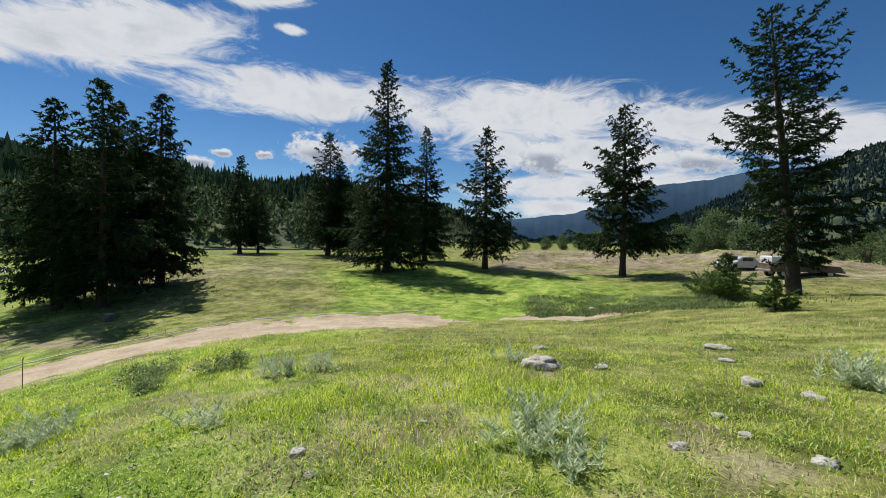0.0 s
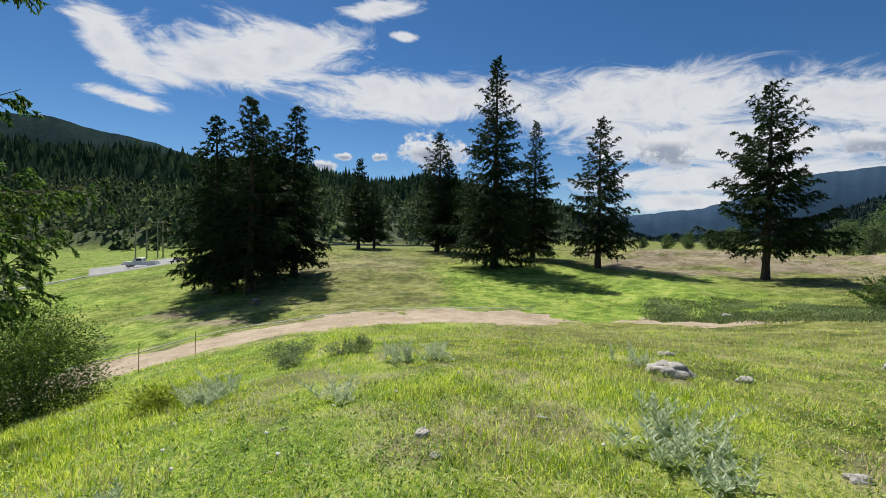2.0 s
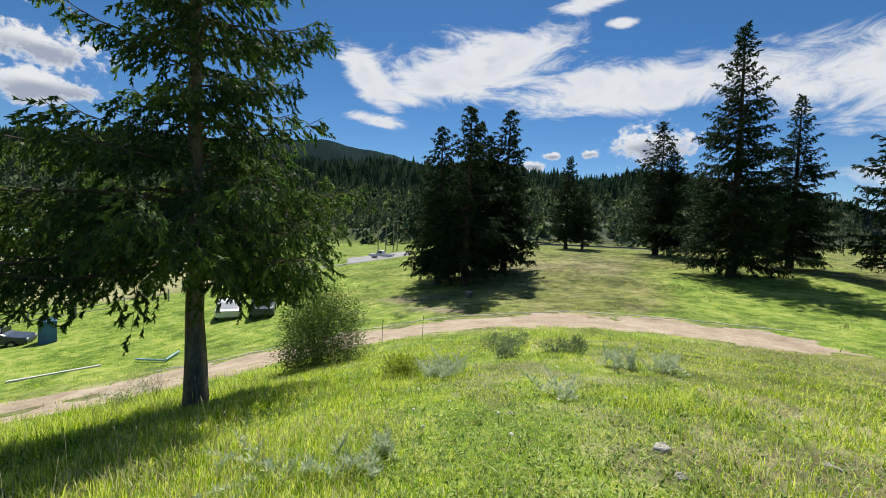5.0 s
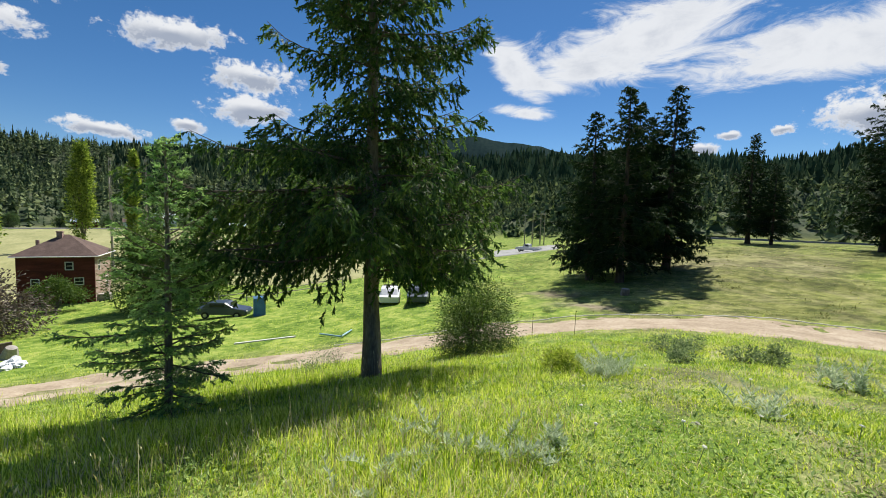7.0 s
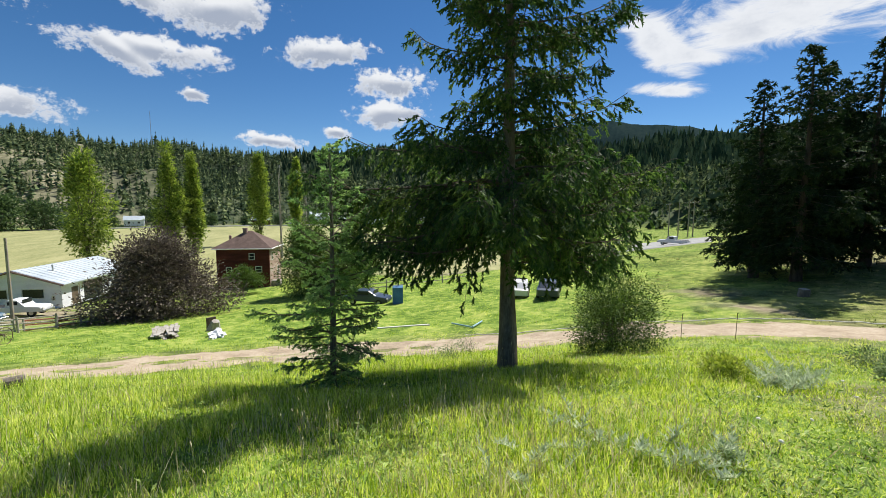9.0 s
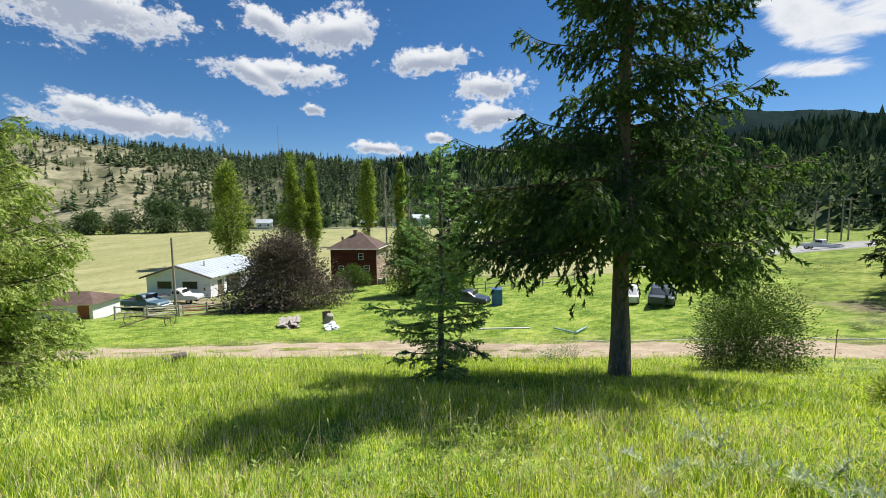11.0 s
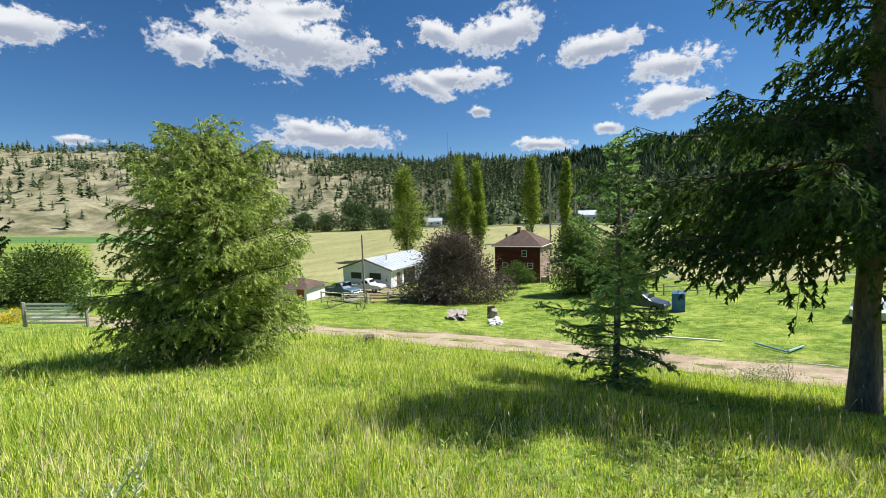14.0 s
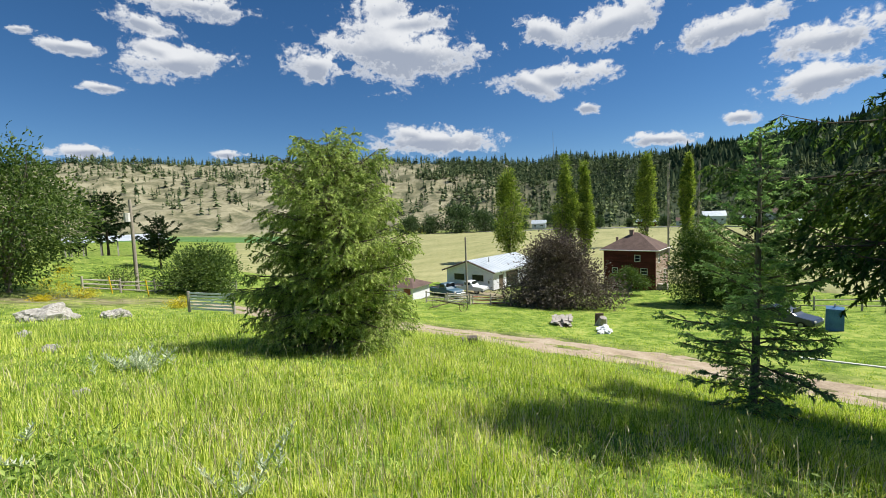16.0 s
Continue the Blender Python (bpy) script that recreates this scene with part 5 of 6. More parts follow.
rail_fence([away(128.8, 49), away(126.0, 49.5), away(123.0, 50), away(120.3, 51), away(117.6, 52.5), away(115.2, 54)], "weathered pole fence around the farmyard, partly collapsed", 3, 1.2, seed=3)
rail_fence([away(122.6, 51.5), away(120.2, 52.5), away(118.4, 53.5)], "reddish metal pole panel lying along the fence", 4, 1.0, RED_METAL, seed=5, name="rail_barrier")
rail_fence([away(126.3, 50.5), away(123.2, 51.5)], "pale log rails leaning on the fence", 4, 1.0, ROPE, seed=8, name="rail_barrier")
rail_fence([away(166, 47), away(163, 47.5), away(160, 48), away(157.5, 49), away(155, 50), away(152, 52)], "old rail fence running along the far meadow", 3, 1.1, seed=6)
rail_fence([away(91.5, 55), away(88.5, 55), away(85.5, 55), away(82, 56), away(78, 57), away(74, 58)], "dark post fence between yard and hay field", 2, 1.2, seed=9)


def farm_gate():
    (ax, ay), (bx, by) = away(156.9, 30.5), away(152.4, 29.0)
    za, zb = gz(ax, ay), gz(bx, by)
    root = thing("farm_gate", Matrix(), "white slatted wooden gate standing open in the grass", "gate")
    for x, y, z in ((ax, ay, za), (bx, by, zb)):
        part("post", rod((x, y, z - 0.3), (x, y, z + 1.25), 0.09, sides=8), root, OLD_WOOD)
    for k in range(6):
        q = 0.15 + 0.19 * k
        part("slat", slab([(ax, ay, za + q + 0.12), (bx, by, zb + q + 0.12), (bx + 0.03, by - 0.02, zb + q + 0.12), (ax + 0.03, ay - 0.02, za + q + 0.12)], 0.11), root, WHITE)
    part("brace", rod((ax, ay, za + 0.15), (bx, by, zb + 1.2), 0.035, sides=5), root, TRIM)


farm_gate()
for az_, rng_ in ((160.6, 45.0), (163.7, 46.0)):
    x, y = away(az_, rng_)
    m = thing("marker_post", pose(x, y, gz(x, y), 0, 7, 20), "leaning yellow marker post by the fence", "post", "yellow marker posts")
    part("shaft", box(0.08, 0.08, 1.7, (0, 0, -0.2), 0.01), m, YELLOW)
for x, y in ((-12.15, 12.35), (-12.95, 10.9)):
    m = thing("stake", pose(x, y, gz(x, y)), "thin rusty steel stake beside the dirt track", "stake", "steel stakes along the track")
    part("shaft", rod((0, 0, -0.2), (0.02, 0, 0.9), 0.011, sides=6), m, BROWN_PAINT)
    part("hook", rod((0.02, 0, 0.9), (0.05, 0, 0.95), 0.014, sides=5), m, RUBBER)


def rope_line():
    """White rope tape that lies along the far side of the track."""
    pts = []
    for a in np.arange(2, 76, 0.8):
        r = float(table(TRACK, np.array([a]))[0]) + 2.75 + 0.25 * math.sin(a * 0.35)
        x, y = away(a, r)
        pts.append((x, y, gz(x, y) + 0.13 + 0.02 * math.sin(a * 3)))
    v, f = tubes(np.array([pts]), np.array([0.024]), np.array([0.024]), 5)
    root = tagged(new("rope", mesh_np("rope", v, f, ROPE, True)), "white rope tape lying along the edge of the track", "rope")


rope_line()


# ---- yard clutter ----
def log_round(x, y, turn, r, length, label, name="log", upright=False):
    root = thing(name, pose(x, y, gz(x, y), 0, 0, turn), label, "log")
    if upright:
        a, b = (0, 0, -0.05), (0.03, 0, length)
    else:
        a, b = (-length / 2, 0, r * 0.9), (length / 2, 0.05, r * 0.92)
    part("bark", rod(a, b, r, r * 0.92, 12), root, BARK)
    d = Vector(b) - Vector(a)
    part("cut_face", rod(Vector(a) - d.normalized() * 0.004, Vector(b) + d.normalized() * 0.004, r * 0.86, r * 0.8, 12), root, OLD_WOOD)


log_round(-14.35, -9.6, 115, 0.17, 0.42, "short sawn log lying in the meadow")
log_round(-14.1, -9.9, 40, 0.09, 0.5, "thin piece of firewood beside the log")
log_round(-19.7, 25.2, 0, 0.3, 0.45, "square weathered stump at the foot of the mound", "stump", True)


def board_stack():
    x, y = away(111.4, 36.0)
    rng = random.Random(4)
    root = thing("board_stack", pose(x, y, gz(x, y), 0, 0, 20), "heap of old grey boards weathering in the grass", "lumber")
    for k in range(26):
        w = rng.uniform(2.0, 3.1)
        part("board", box(w, 0.22, 0.05, (rng.uniform(-0.3, 0.3), rng.uniform(-0.7, 0.7), 0.04 + 0.032 * k * (1 - k / 70)), 0.005, rng.uniform(-9, 9)), root, OLD_WOOD if k > 6 else BROWN_PAINT)


board_stack()


def blob_mesh(w, d, h, seed, rough_=0.25, sub=3, flat_=0.35, top=9.0):
    """An uneven stone-like lump that sits on z = 0."""
    bm = bmesh.new()
    bmesh.ops.create_icosphere(bm, subdivisions=sub, radius=1.0)
    off = Vector((seed * 7.3, seed * 3.1, seed * 1.7))
    for v in bm.verts:
        n = noise.noise(v.co * 1.3 + off) * rough_ * 1.4 + noise.noise(v.co * 3.1 + off) * rough_ * 0.6 + noise.noise(v.co * 7.0 + off) * rough_ * 0.4
        v.co *= 1 + n
        v.co.z = max(v.co.z, -flat_)
        if v.co.z > top:
            v.co.z = top + 0.25 * (v.co.z - top)
        # broken, flattish faces
        v.co = Vector((v.co.x * w / 2, v.co.y * d / 2, (v.co.z + flat_) * h / (1 + flat_)))
    return bm


def stump_block():
    x, y = away(106.6, 37.0)
    root = thing("tree_stump", pose(x, y, gz(x, y), 0, 0, 30), "grey cut stump leaning in the grass", "stump")
    bm = rod((0, 0, -0.1), (0.30, 0.1, 0.74), 0.52, 0.28, 9)
    part("bark", bm, root, OLD_WOOD)
    part("broken_slab", box(0.14, 0.7, 0.9, (-0.55, 0, 0), 0.02, 10, tilt=0), root, BROWN_PAINT)
    x, y = away(106.4, 33.6)
    sheet = tagged(new("plastic_sheet"), "crumpled white plastic sheet lying on the grass", "sheet")
    sheet.matrix_basis = pose(x, y, gz(x, y), 0, 0, 20)
    part("sheet", blob_mesh(1.9, 1.0, 0.35, 5, 0.6, 4), sheet, WHITE_SHEET)


stump_block()


def hay_rake():
    x, y = away(125.8, 43.0)
    root = thing("hay_rake", pose(x, y, gz(x, y), 0, 0, FACE + 85), "rusty old horse-drawn farm rake in the grass", "farm machine")
    part("frame_bar", rod((-1.9, 0, 0.75), (1.9, 0, 0.7), 0.06), root, BROWN_PAINT)
    part("drawbar", rod((0, 0, 0.7), (-1.0, -1.9, 0.35), 0.05), root, BROWN_PAINT)
    part("seat", box(0.4, 0.35, 0.06, (0.1, 0.2, 1.05), 0.02), root, BROWN_PAINT)
    for s in (-1.9, 1.9):
        ring = []
        for k in range(20):
            a = k * math.pi / 10
            ring.append((s, 0.6 * math.cos(a), 0.6 + 0.6 * math.sin(a)))
        ring.append(ring[0])
        v, f = tubes(np.array([ring]), np.array([0.03]), np.array([0.03]), 5)
        wh = part("wheel", mesh_np("wheel", v, f, BROWN_PAINT), root)
        for k in range(8):
            a = k * math.pi / 4
            part("spoke", rod((s, 0, 0.6), (s, 0.6 * math.cos(a), 0.6 + 0.6 * math.sin(a)), 0.014, sides=4), wh, BROWN_PAINT)
    for k in range(18):
        px = -1.7 + k * 0.2
        arc = [(px, 0.1 + 0.75 * math.sin(t), 0.72 - 0.62 * (1 - math.cos(t)) if t < 1.57 else 0.1) for t in np.linspace(0, 1.57, 7)]
        v, f = tubes(np.array([arc]), np.array([0.014]), np.array([0.01]), 4)
        part("tine", mesh_np("tine", v, f, BROWN_PAINT), root)


hay_rake()


def blue_cover():
    x, y = away(84.2, 42.0)
    root = thing("covered_bin", pose(x, y, gz(x, y), 0, 0, -5), "blue tarpaulin hung over a leaning frame", "tarp")
    part("tarp", prism([(-0.75, 0), (0.7, 0), (0.45, 1.55), (-0.1, 1.7)], -0.5, 0.5), root, BLUE_TARP)
    part("prop", rod((-0.9, 0, 0), (0.1, 0, 1.9), 0.05), root, OLD_WOOD)
    (ax, ay), (bx, by) = away(87.2, 30.5), away(80.2, 30.3)
    p = thing("plank", Matrix(), "long pale plank lying on the lawn", "plank")
    part("board", slab([(ax, ay, gz(ax, ay) + 0.1), (bx, by, gz(bx, by) + 0.1), (bx + 0.16, by, gz(bx, by) + 0.1), (ax + 0.16, ay, gz(ax, ay) + 0.1)], 0.09), p, TRIM)
    pts = [away(77.2, 29.5), away(74.5, 27.2), away(73.2, 29.2)]
    pipe = thing("pipe_frame", Matrix(), "bent pale blue pipe frame lying by the track", "pipe")
    for (ax, ay), (bx, by) in zip(pts, pts[1:]):
        part("pipe", rod((ax, ay, gz(ax, ay) + 0.14), (bx, by, gz(bx, by) + 0.1), 0.055), pipe, PALE_BLUE)


blue_cover()


# ---- fields, yards, roads that lie on the plain ----
def sheet_on_land(name, a0, a1, r0, r1, mat, label, lift=0.06, rows=None, kind="structure", edge=0.0, step=0.5, nr=40):
    a = np.arange(a0, a1 + 0.01, step)
    t = np.linspace(0, 1, nr)
    lo = table(r0, a) if isinstance(r0, list) else np.full(len(a), float(r0))
    hi = table(r1, a) if isinstance(r1, list) else np.full(len(a), float(r1))
    R = lo[:, None] + (hi - lo)[:, None] * t[None]
    R = R + edge * fbm(np.broadcast_to(a[:, None], R.shape) * 0.3, R * 0.05, 13, 2)
    A = np.radians(a)[:, None]
    x, y = -R * np.sin(A), R * np.cos(A)
    z = land(x, y) + lift
    if rows:
        z = z + rows * np.maximum(0, np.sin((x * 0.35 + y * 0.94) * 1.25)) ** 4
    # the rim dips into the soil
    z[:, 0] -= lift + 0.4
    z[:, -1] -= lift + 0.4
    z[0] -= lift + 0.4
    z[-1] -= lift + 0.4
    n, k = x.shape
    i, j = np.meshgrid(np.arange(n - 1), np.arange(k - 1), indexing="ij")
    f = np.stack([i * k + j, (i + 1) * k + j, (i + 1) * k + j + 1, i * k + j + 1], -1).reshape(-1, 4)
    return tagged(new(name, mesh_np(name, np.stack([x, y, z], -1).reshape(-1, 3), f, mat, True)), label, name.replace("_", " "), kind=kind)


sheet_on_land("hay_field", 69, 152, [(69, 66), (80, 66), (90, 82), (100, 86), (112, 80), (125, 76), (140, 80), (152, 90)], [(69, 230), (80, 290), (88, 300), (95, 330), (115, 325), (135, 340), (152, 300)],
              HAY, "mown hay field with pale windrows on the valley floor", 0.12, 0.35, step=0.5, nr=130)
sheet_on_land("crop_field", 146, 168, 310, 420, CROP, "dark green crop field at the foot of the hills", 0.3)
sheet_on_land("gravel_yard", 45.2, 54.5, [(45, 95), (50, 84), (54.5, 88)], 112, GRAVEL, "pale gravel yard below the mound", 0.15, edge=4)
sheet_on_land("gravel_lane", 53, 70, [(53, 88), (60, 80), (70, 74)], [(53, 93), (60, 84), (70, 77)], GRAVEL, "pale gravel lane leading to the yard", 0.12)
sheet_on_land("highway", -9, 36, [(-9, 175), (5, 158), (20, 140), (36, 118)], [(-9, 187), (5, 168), (20, 148), (36, 126)], ASPHALT, "grey paved highway passing behind the mound", 0.5)
sheet_on_land("valley_road", 84, 128, [(84, 305), (95, 334), (128, 336)], [(84, 311), (95, 341), (128, 343)], ASPHALT, "far paved road along the foot of the slopes", 0.5)


# ---- far houses ----
def far_house(az_, rng_, w, d, h, wall_m, roof_m, label, turn=0.0, rise=0.3, lift=0.0):
    x, y = away(az_, rng_)
    root = thing("house", pose(x, y, gz(x, y) + lift - 0.2, 0, 0, az_ + turn), label, "house", "far houses of the village")
    part("wall", box(w, d, h + lift, (0, 0, -lift)), root, wall_m)
    part("roof", prism([(-d / 2 - 0.5, h), (d / 2 + 0.5, h), (0, h + d * rise)], -w / 2 - 0.5, w / 2 + 0.5), root, roof_m).matrix_basis = pose(0, 0, 0, 0, 0, 90)
    for k in range(max(2, int(w / 4))):
        px = -w / 2 + (k + 0.5) * w / max(2, int(w / 4))
        win = part("window", box(1.3, 0.1, 1.2, (px, -d / 2 - 0.02, h * 0.45)), root, PANE)
        part("window_frame", box(1.5, 0.06, 0.12, (px, -d / 2 - 0.03, h * 0.45 - 0.12)), win, TRIM)


for q in ((82.8, 400, 22, 10, 6, WHITE, METAL_ROOF, "long white building on the slope above the fields", 0, 0.12), (84.8, 385, 10, 8, 4, RED_WOOD, SHINGLE, "small dark house among trees on the slope", 20, 0.3),
          (86.4, 345, 13, 8, 3, WHITE, METAL_ROOF, "low white shed at the edge of the hay field", 0, 0.2), (88.1, 380, 12, 9, 5, WHITE, SHINGLE, "white house with a brown roof on the slope", 15, 0.35),
          (90.5, 370, 11, 8, 4, OLD_WOOD, METAL_ROOF, "grey house with a metal roof by the road", -10, 0.3), (93.6, 370, 14, 9, 6, WHITE, METAL_ROOF, "tall white barn by the valley road", 10, 0.4),
          (96.5, 365, 10, 8, 3.5, WHITE, SHINGLE, "small white house beside the valley road", 0, 0.3), (100.5, 360, 13, 8, 3.5, RED_WOOD, METAL_ROOF, "red shed beside the valley road", 5, 0.25),
          (113.2, 360, 11, 8, 4, WHITE, METAL_ROOF, "white house at the far edge of the field", -5, 0.35), (80.6, 360, 12, 8, 3.5, WHITE, METAL_ROOF, "low white shed near the village", 0, 0.2)):
    far_house(*q)


def long_shed():
    x, y = away(163.0, 118.0)
    root = thing("hay_shelter", pose(x, y, gz(x, y), 0, 0, 163), "long open-sided shed with a pale metal roof", "outbuilding")
    part("roof", prism([(-4.5, 3.2), (4.5, 3.2), (0, 4.4)], -9, 9), root, METAL_ROOF).matrix_basis = pose(0, 0, 0, 0, 0, 90)
    for k in range(7):
        for s in (-4, 4):
            part("post", box(0.25, 0.25, 3.25, (-8.4 + 2.8 * k, s, 0)), root, OLD_WOOD)


long_shed()
x, y = away(111.2, 840)
mast = thing("radio_mast", pose(x, y, gz(x, y)), "thin lattice radio mast on the wooded ridge", "mast")
part("shaft", rod((0, 0, -2), (0, 0, 62), 0.5, 0.3, 4), mast, CHROME)


# ---- broadleaf trees and shrubs of the farm and the valley ----
def poplar(az_, rng_, H, W, seed, mat=None, label="tall narrow green poplar behind the farm", tr=True):
    x, y = away(az_, rng_)
    p = leafy("poplar_tree", H, W, seed, mat or POPLAR, 0.75, 9000, label, "tree", stems=7, clump=22, stem_r=0.12, narrow=0.8, top=0.4, low=0.03, trunk=True, bough=0.13, fluff=0.10, group="row of poplars")
    return stand(p, x, y)


poplar(117.3, 120, 26.5, 7.0, 71)
poplar(110.1, 130, 28, 6.0, 72)
poplar(107.7, 132, 26.5, 4.0, 73)
poplar(100.6, 160, 30.0, 6.2, 74)
poplar(96.4, 112, 26.0, 2.8, 75, label="thin half-bare poplar with yellow-green leaves")


def bare_tree(az_, rng_, H, seed):
    x, y = away(az_, rng_)
    rng = np.random.RandomState(seed)
    root = thing("dead_poplar", Matrix(), "bare grey dead poplar trunk with thin branches", "tree")
    v, f, path = trunk_mesh(H, 0.3, rng, 0.4, 7)
    part("trunk", mesh_np("trunk", v, f, OLD_WOOD, True), root)
    n = 70
    zz = rng.uniform(0.25, 0.98, n) * H
    a = rng.uniform(0, 6.28, n)
    L = rng.uniform(0.8, 2.6, n) * (1.1 - zz / H)
    p = np.stack([np.stack([np.cos(a) * L * q * 0.5, np.sin(a) * L * q * 0.5, zz + L * 1.6 * q], -1) for q in (0, 0.5, 1.0)], 1)
    v, f = tubes(p, np.full(n, 0.06), np.full(n, 0.015), 4)
    part("branchwork", mesh_np("branchwork", v, f, OLD_WOOD), root)
    stand(root, x, y)


bare_tree(98.3, 118, 24, 81)
bare_tree(95.3, 116, 24, 82)


def put(ob, az_, rng_, **kw):
    x, y = away(az_, rng_)
    return stand(ob, x, y, **kw)


put(leafy("plum_bush", 8.6, 11.0, 91, PURPLE, 0.34, 40000, "large purple-brown leaved bush in the farmyard", stems=26, clump=30, stem_r=0.05, narrow=0.6, top=0.3, low=-0.2, bough=0.16, fluff=0.06), 111.6, 54)
put(leafy("apple_tree", 3.6, 4.3, 92, LEAF, 0.26, 4500, "small round green fruit tree before the red house", "tree", stems=9, clump=20, stem_r=0.06, low=0.2, trunk=True), 103.0, 67)
put(leafy("lilac_bush", 9.5, 7.0, 93, LEAF, 0.34, 16000, "tall green bush at the corner of the red house", stems=14, clump=24, stem_r=0.06, narrow=0.7, top=0.3), 95.0, 60)
put(leafy("lilac_bush", 6.5, 8.0, 94, LEAF, 0.34, 12000, "spreading green bush beside the red house", stems=14, clump=24, stem_r=0.06, narrow=0.6), 91.0, 58)
spruce = fir("spruce_tree", 15.5, scaled(FULL, 14.0), 95, 90, 0.4, 12, 0.42, 0.12, label="dark spruce standing behind the young fir")
put(spruce, 90.2, 70)

# the leafy tree and shrubs in the southern meadow
HEDGE = material("dark_bush_leaves", [(0.035, 0.07, 0.016), (0.085, 0.14, 0.03), (0.16, 0.225, 0.055)], 0.8, 6, 0.6, 0, glow=0.3, island=0.35)
put(leafy("maple_tree", 10.8, 8.5, 96, HEDGE, 0.34, 15000, "broad light green leafy tree at the meadow's edge", "tree", stems=12, clump=30, stem_r=0.09, narrow=0.6, trunk=True, low=0.05), 171.2, 45)
put(leafy("hawthorn_bush", 4.3, 6.0, 97, HEDGE, 0.30, 11000, "dark green rounded bush by the rail fence", stems=12, clump=30, stem_r=0.05, narrow=0.5, bough=0.24), 155.2, 48)
put(leafy("hawthorn_bush", 2.6, 4.0, 98, HEDGE, 0.2, 1500, "low green bush below the wooden pole", stems=8, clump=20, stem_r=0.04), 163.0, 50)
pine = fir("pine_tree", 9.5, [(0.2, 1.8), (0.3, 3.2), (0.5, 3.6), (0.7, 2.9), (0.88, 1.7), (1, 0.5)], 99, 46, 0.4, 26, 0.34, 0.10, fan=0.3, up=0.35, sag=0.2, rag=0.3, label="round-crowned pine in the southern meadow")
put(pine, 163.8, 90)
again(pine, *away(159.3, 66), 0.66, 70, label="slender pine with tufted branches by the fence")
again(pine, *away(166.2, 95), 0.35, 10, label="small dark pine beside the taller pine")
for az_, rng_, h, w, s in ((167.2, 42, 2.2, 2.6, 101), (157.9, 34, 0.7, 1.7, 102), (166.0, 43, 0.5, 2.2, 103), (168.8, 40, 0.35, 1.6, 104)):
    put(leafy("broom_bush", h, w, s, BLOSSOM, 0.12, 900, "bright yellow flowering broom bush in the meadow", stems=10, clump=20, stem_r=0.01), az_, rng_)

# round trees along the far edge of the hay field
FIELD_TREE = material("field_tree_leaves", [(0.035, 0.07, 0.025), (0.075, 0.125, 0.045), (0.13, 0.19, 0.07)], 0.3, 2, 0.6, 0, glow=0.25, island=0.4)
round_tree = leafy("round_tree", 15, 16, 111, FIELD_TREE, 1.5, 3600, "dark round leafy tree at the far edge of the hay field", "tree", stems=6, clump=14, stem_r=0.25, low=0.06, trunk=True, group="far field trees")
put(round_tree, 130.4, 340)
for az_, rng_, sz, tn in ((127.6, 338, 0.95, 50), (123.6, 336, 1.5, 90), (120.2, 342, 1.15, 140), (118.2, 350, 0.7, 10), (133.5, 350, 0.5, 200), (112.0, 372, 0.6, 90), (98.5, 350, 0.55, 30), (102.2, 352, 0.45, 80),
                          (94.6, 350, 0.5, 130), (87.2, 372, 0.6, 60), (91.6, 356, 0.5, 10), (84.0, 362, 0.6, 100), (79.0, 350, 0.7, 210), (76.5, 340, 0.7, 10), (106.0, 352, 0.6, 330), (115.2, 352, 0.5, 0)):
    again(round_tree, *away(az_, rng_), sz, tn)
lime = leafy("round_tree", 9, 15, 112, BLOSSOM, 1.1, 1100, "bright yellow-green tree on the wooded slope", "tree", stems=6, clump=14, stem_r=0.25, low=0.06, trunk=True)
put(lime, 73.5, 480, size=1.3)
again(lime, *away(128.9, 350), 0.7, 40)

# poplars and brush beyond the north meadow
COTTON = material("cottonwood_leaves", [(0.035, 0.07, 0.025), (0.085, 0.14, 0.05), (0.17, 0.23, 0.10)], 0.4, 3, 0.6, 0, glow=0.3, island=0.4)
copse = leafy("cottonwood", 9, 7.5, 121, COTTON, 0.62, 3200, "light green cottonwood beyond the meadow", "tree", stems=8, clump=16, stem_r=0.12, low=0.03, trunk=True, narrow=0.5, group="cottonwoods beyond the meadow")
put(copse, -32.3, 105)
for az_, rng_, sz, tn in ((-29.0, 120, 0.75, 40), (-35.2, 100, 0.75, 100), (-30.8, 95, 0.55, 210), (-27.2, 125, 0.5, 300), (-15.6, 130, 0.5, 20), (-13.4, 135, 0.45, 140), (-17.8, 128, 0.55, 70), (-19.8, 125, 0.6, 250),
                          (-24.5, 130, 0.45, 10), (-10.8, 150, 0.42, 180), (-44.8, 70, 0.42, 60), (-46.5, 62, 0.42, 160), (-43.0, 85, 0.4, 230), (-48.0, 75, 0.5, 10)):
    again(copse, *away(az_, rng_), sz, tn)

# shrubs of the near meadow
scrub = leafy("juniper_shrub", 1.9, 2.1, 131, NEEDLE_NEAR, 0.11, 1700, "scraggly dark evergreen shrub in the meadow", stems=12, clump=20, stem_r=0.03, narrow=0.9, top=0.3)
put(scrub, -32.2, 27.0)
fir_shrub = fir("young_fir", 2.0, [(0.03, 1.3), (0.2, 1.1), (0.5, 0.5), (1, 0.04)], 133, 52, 0.12, 16, 0.12, 0.034, up=0.4, sag=0.2, r=0.03, needles=NEEDLE_NEAR, label="small bushy young fir in the dry meadow")
put(fir_shrub, -38.0, 21.5, size=0.68)
again(fir_shrub, *away(-33.3, 27.6), 1.25, 60, label="taller young fir beside the scraggly shrub")


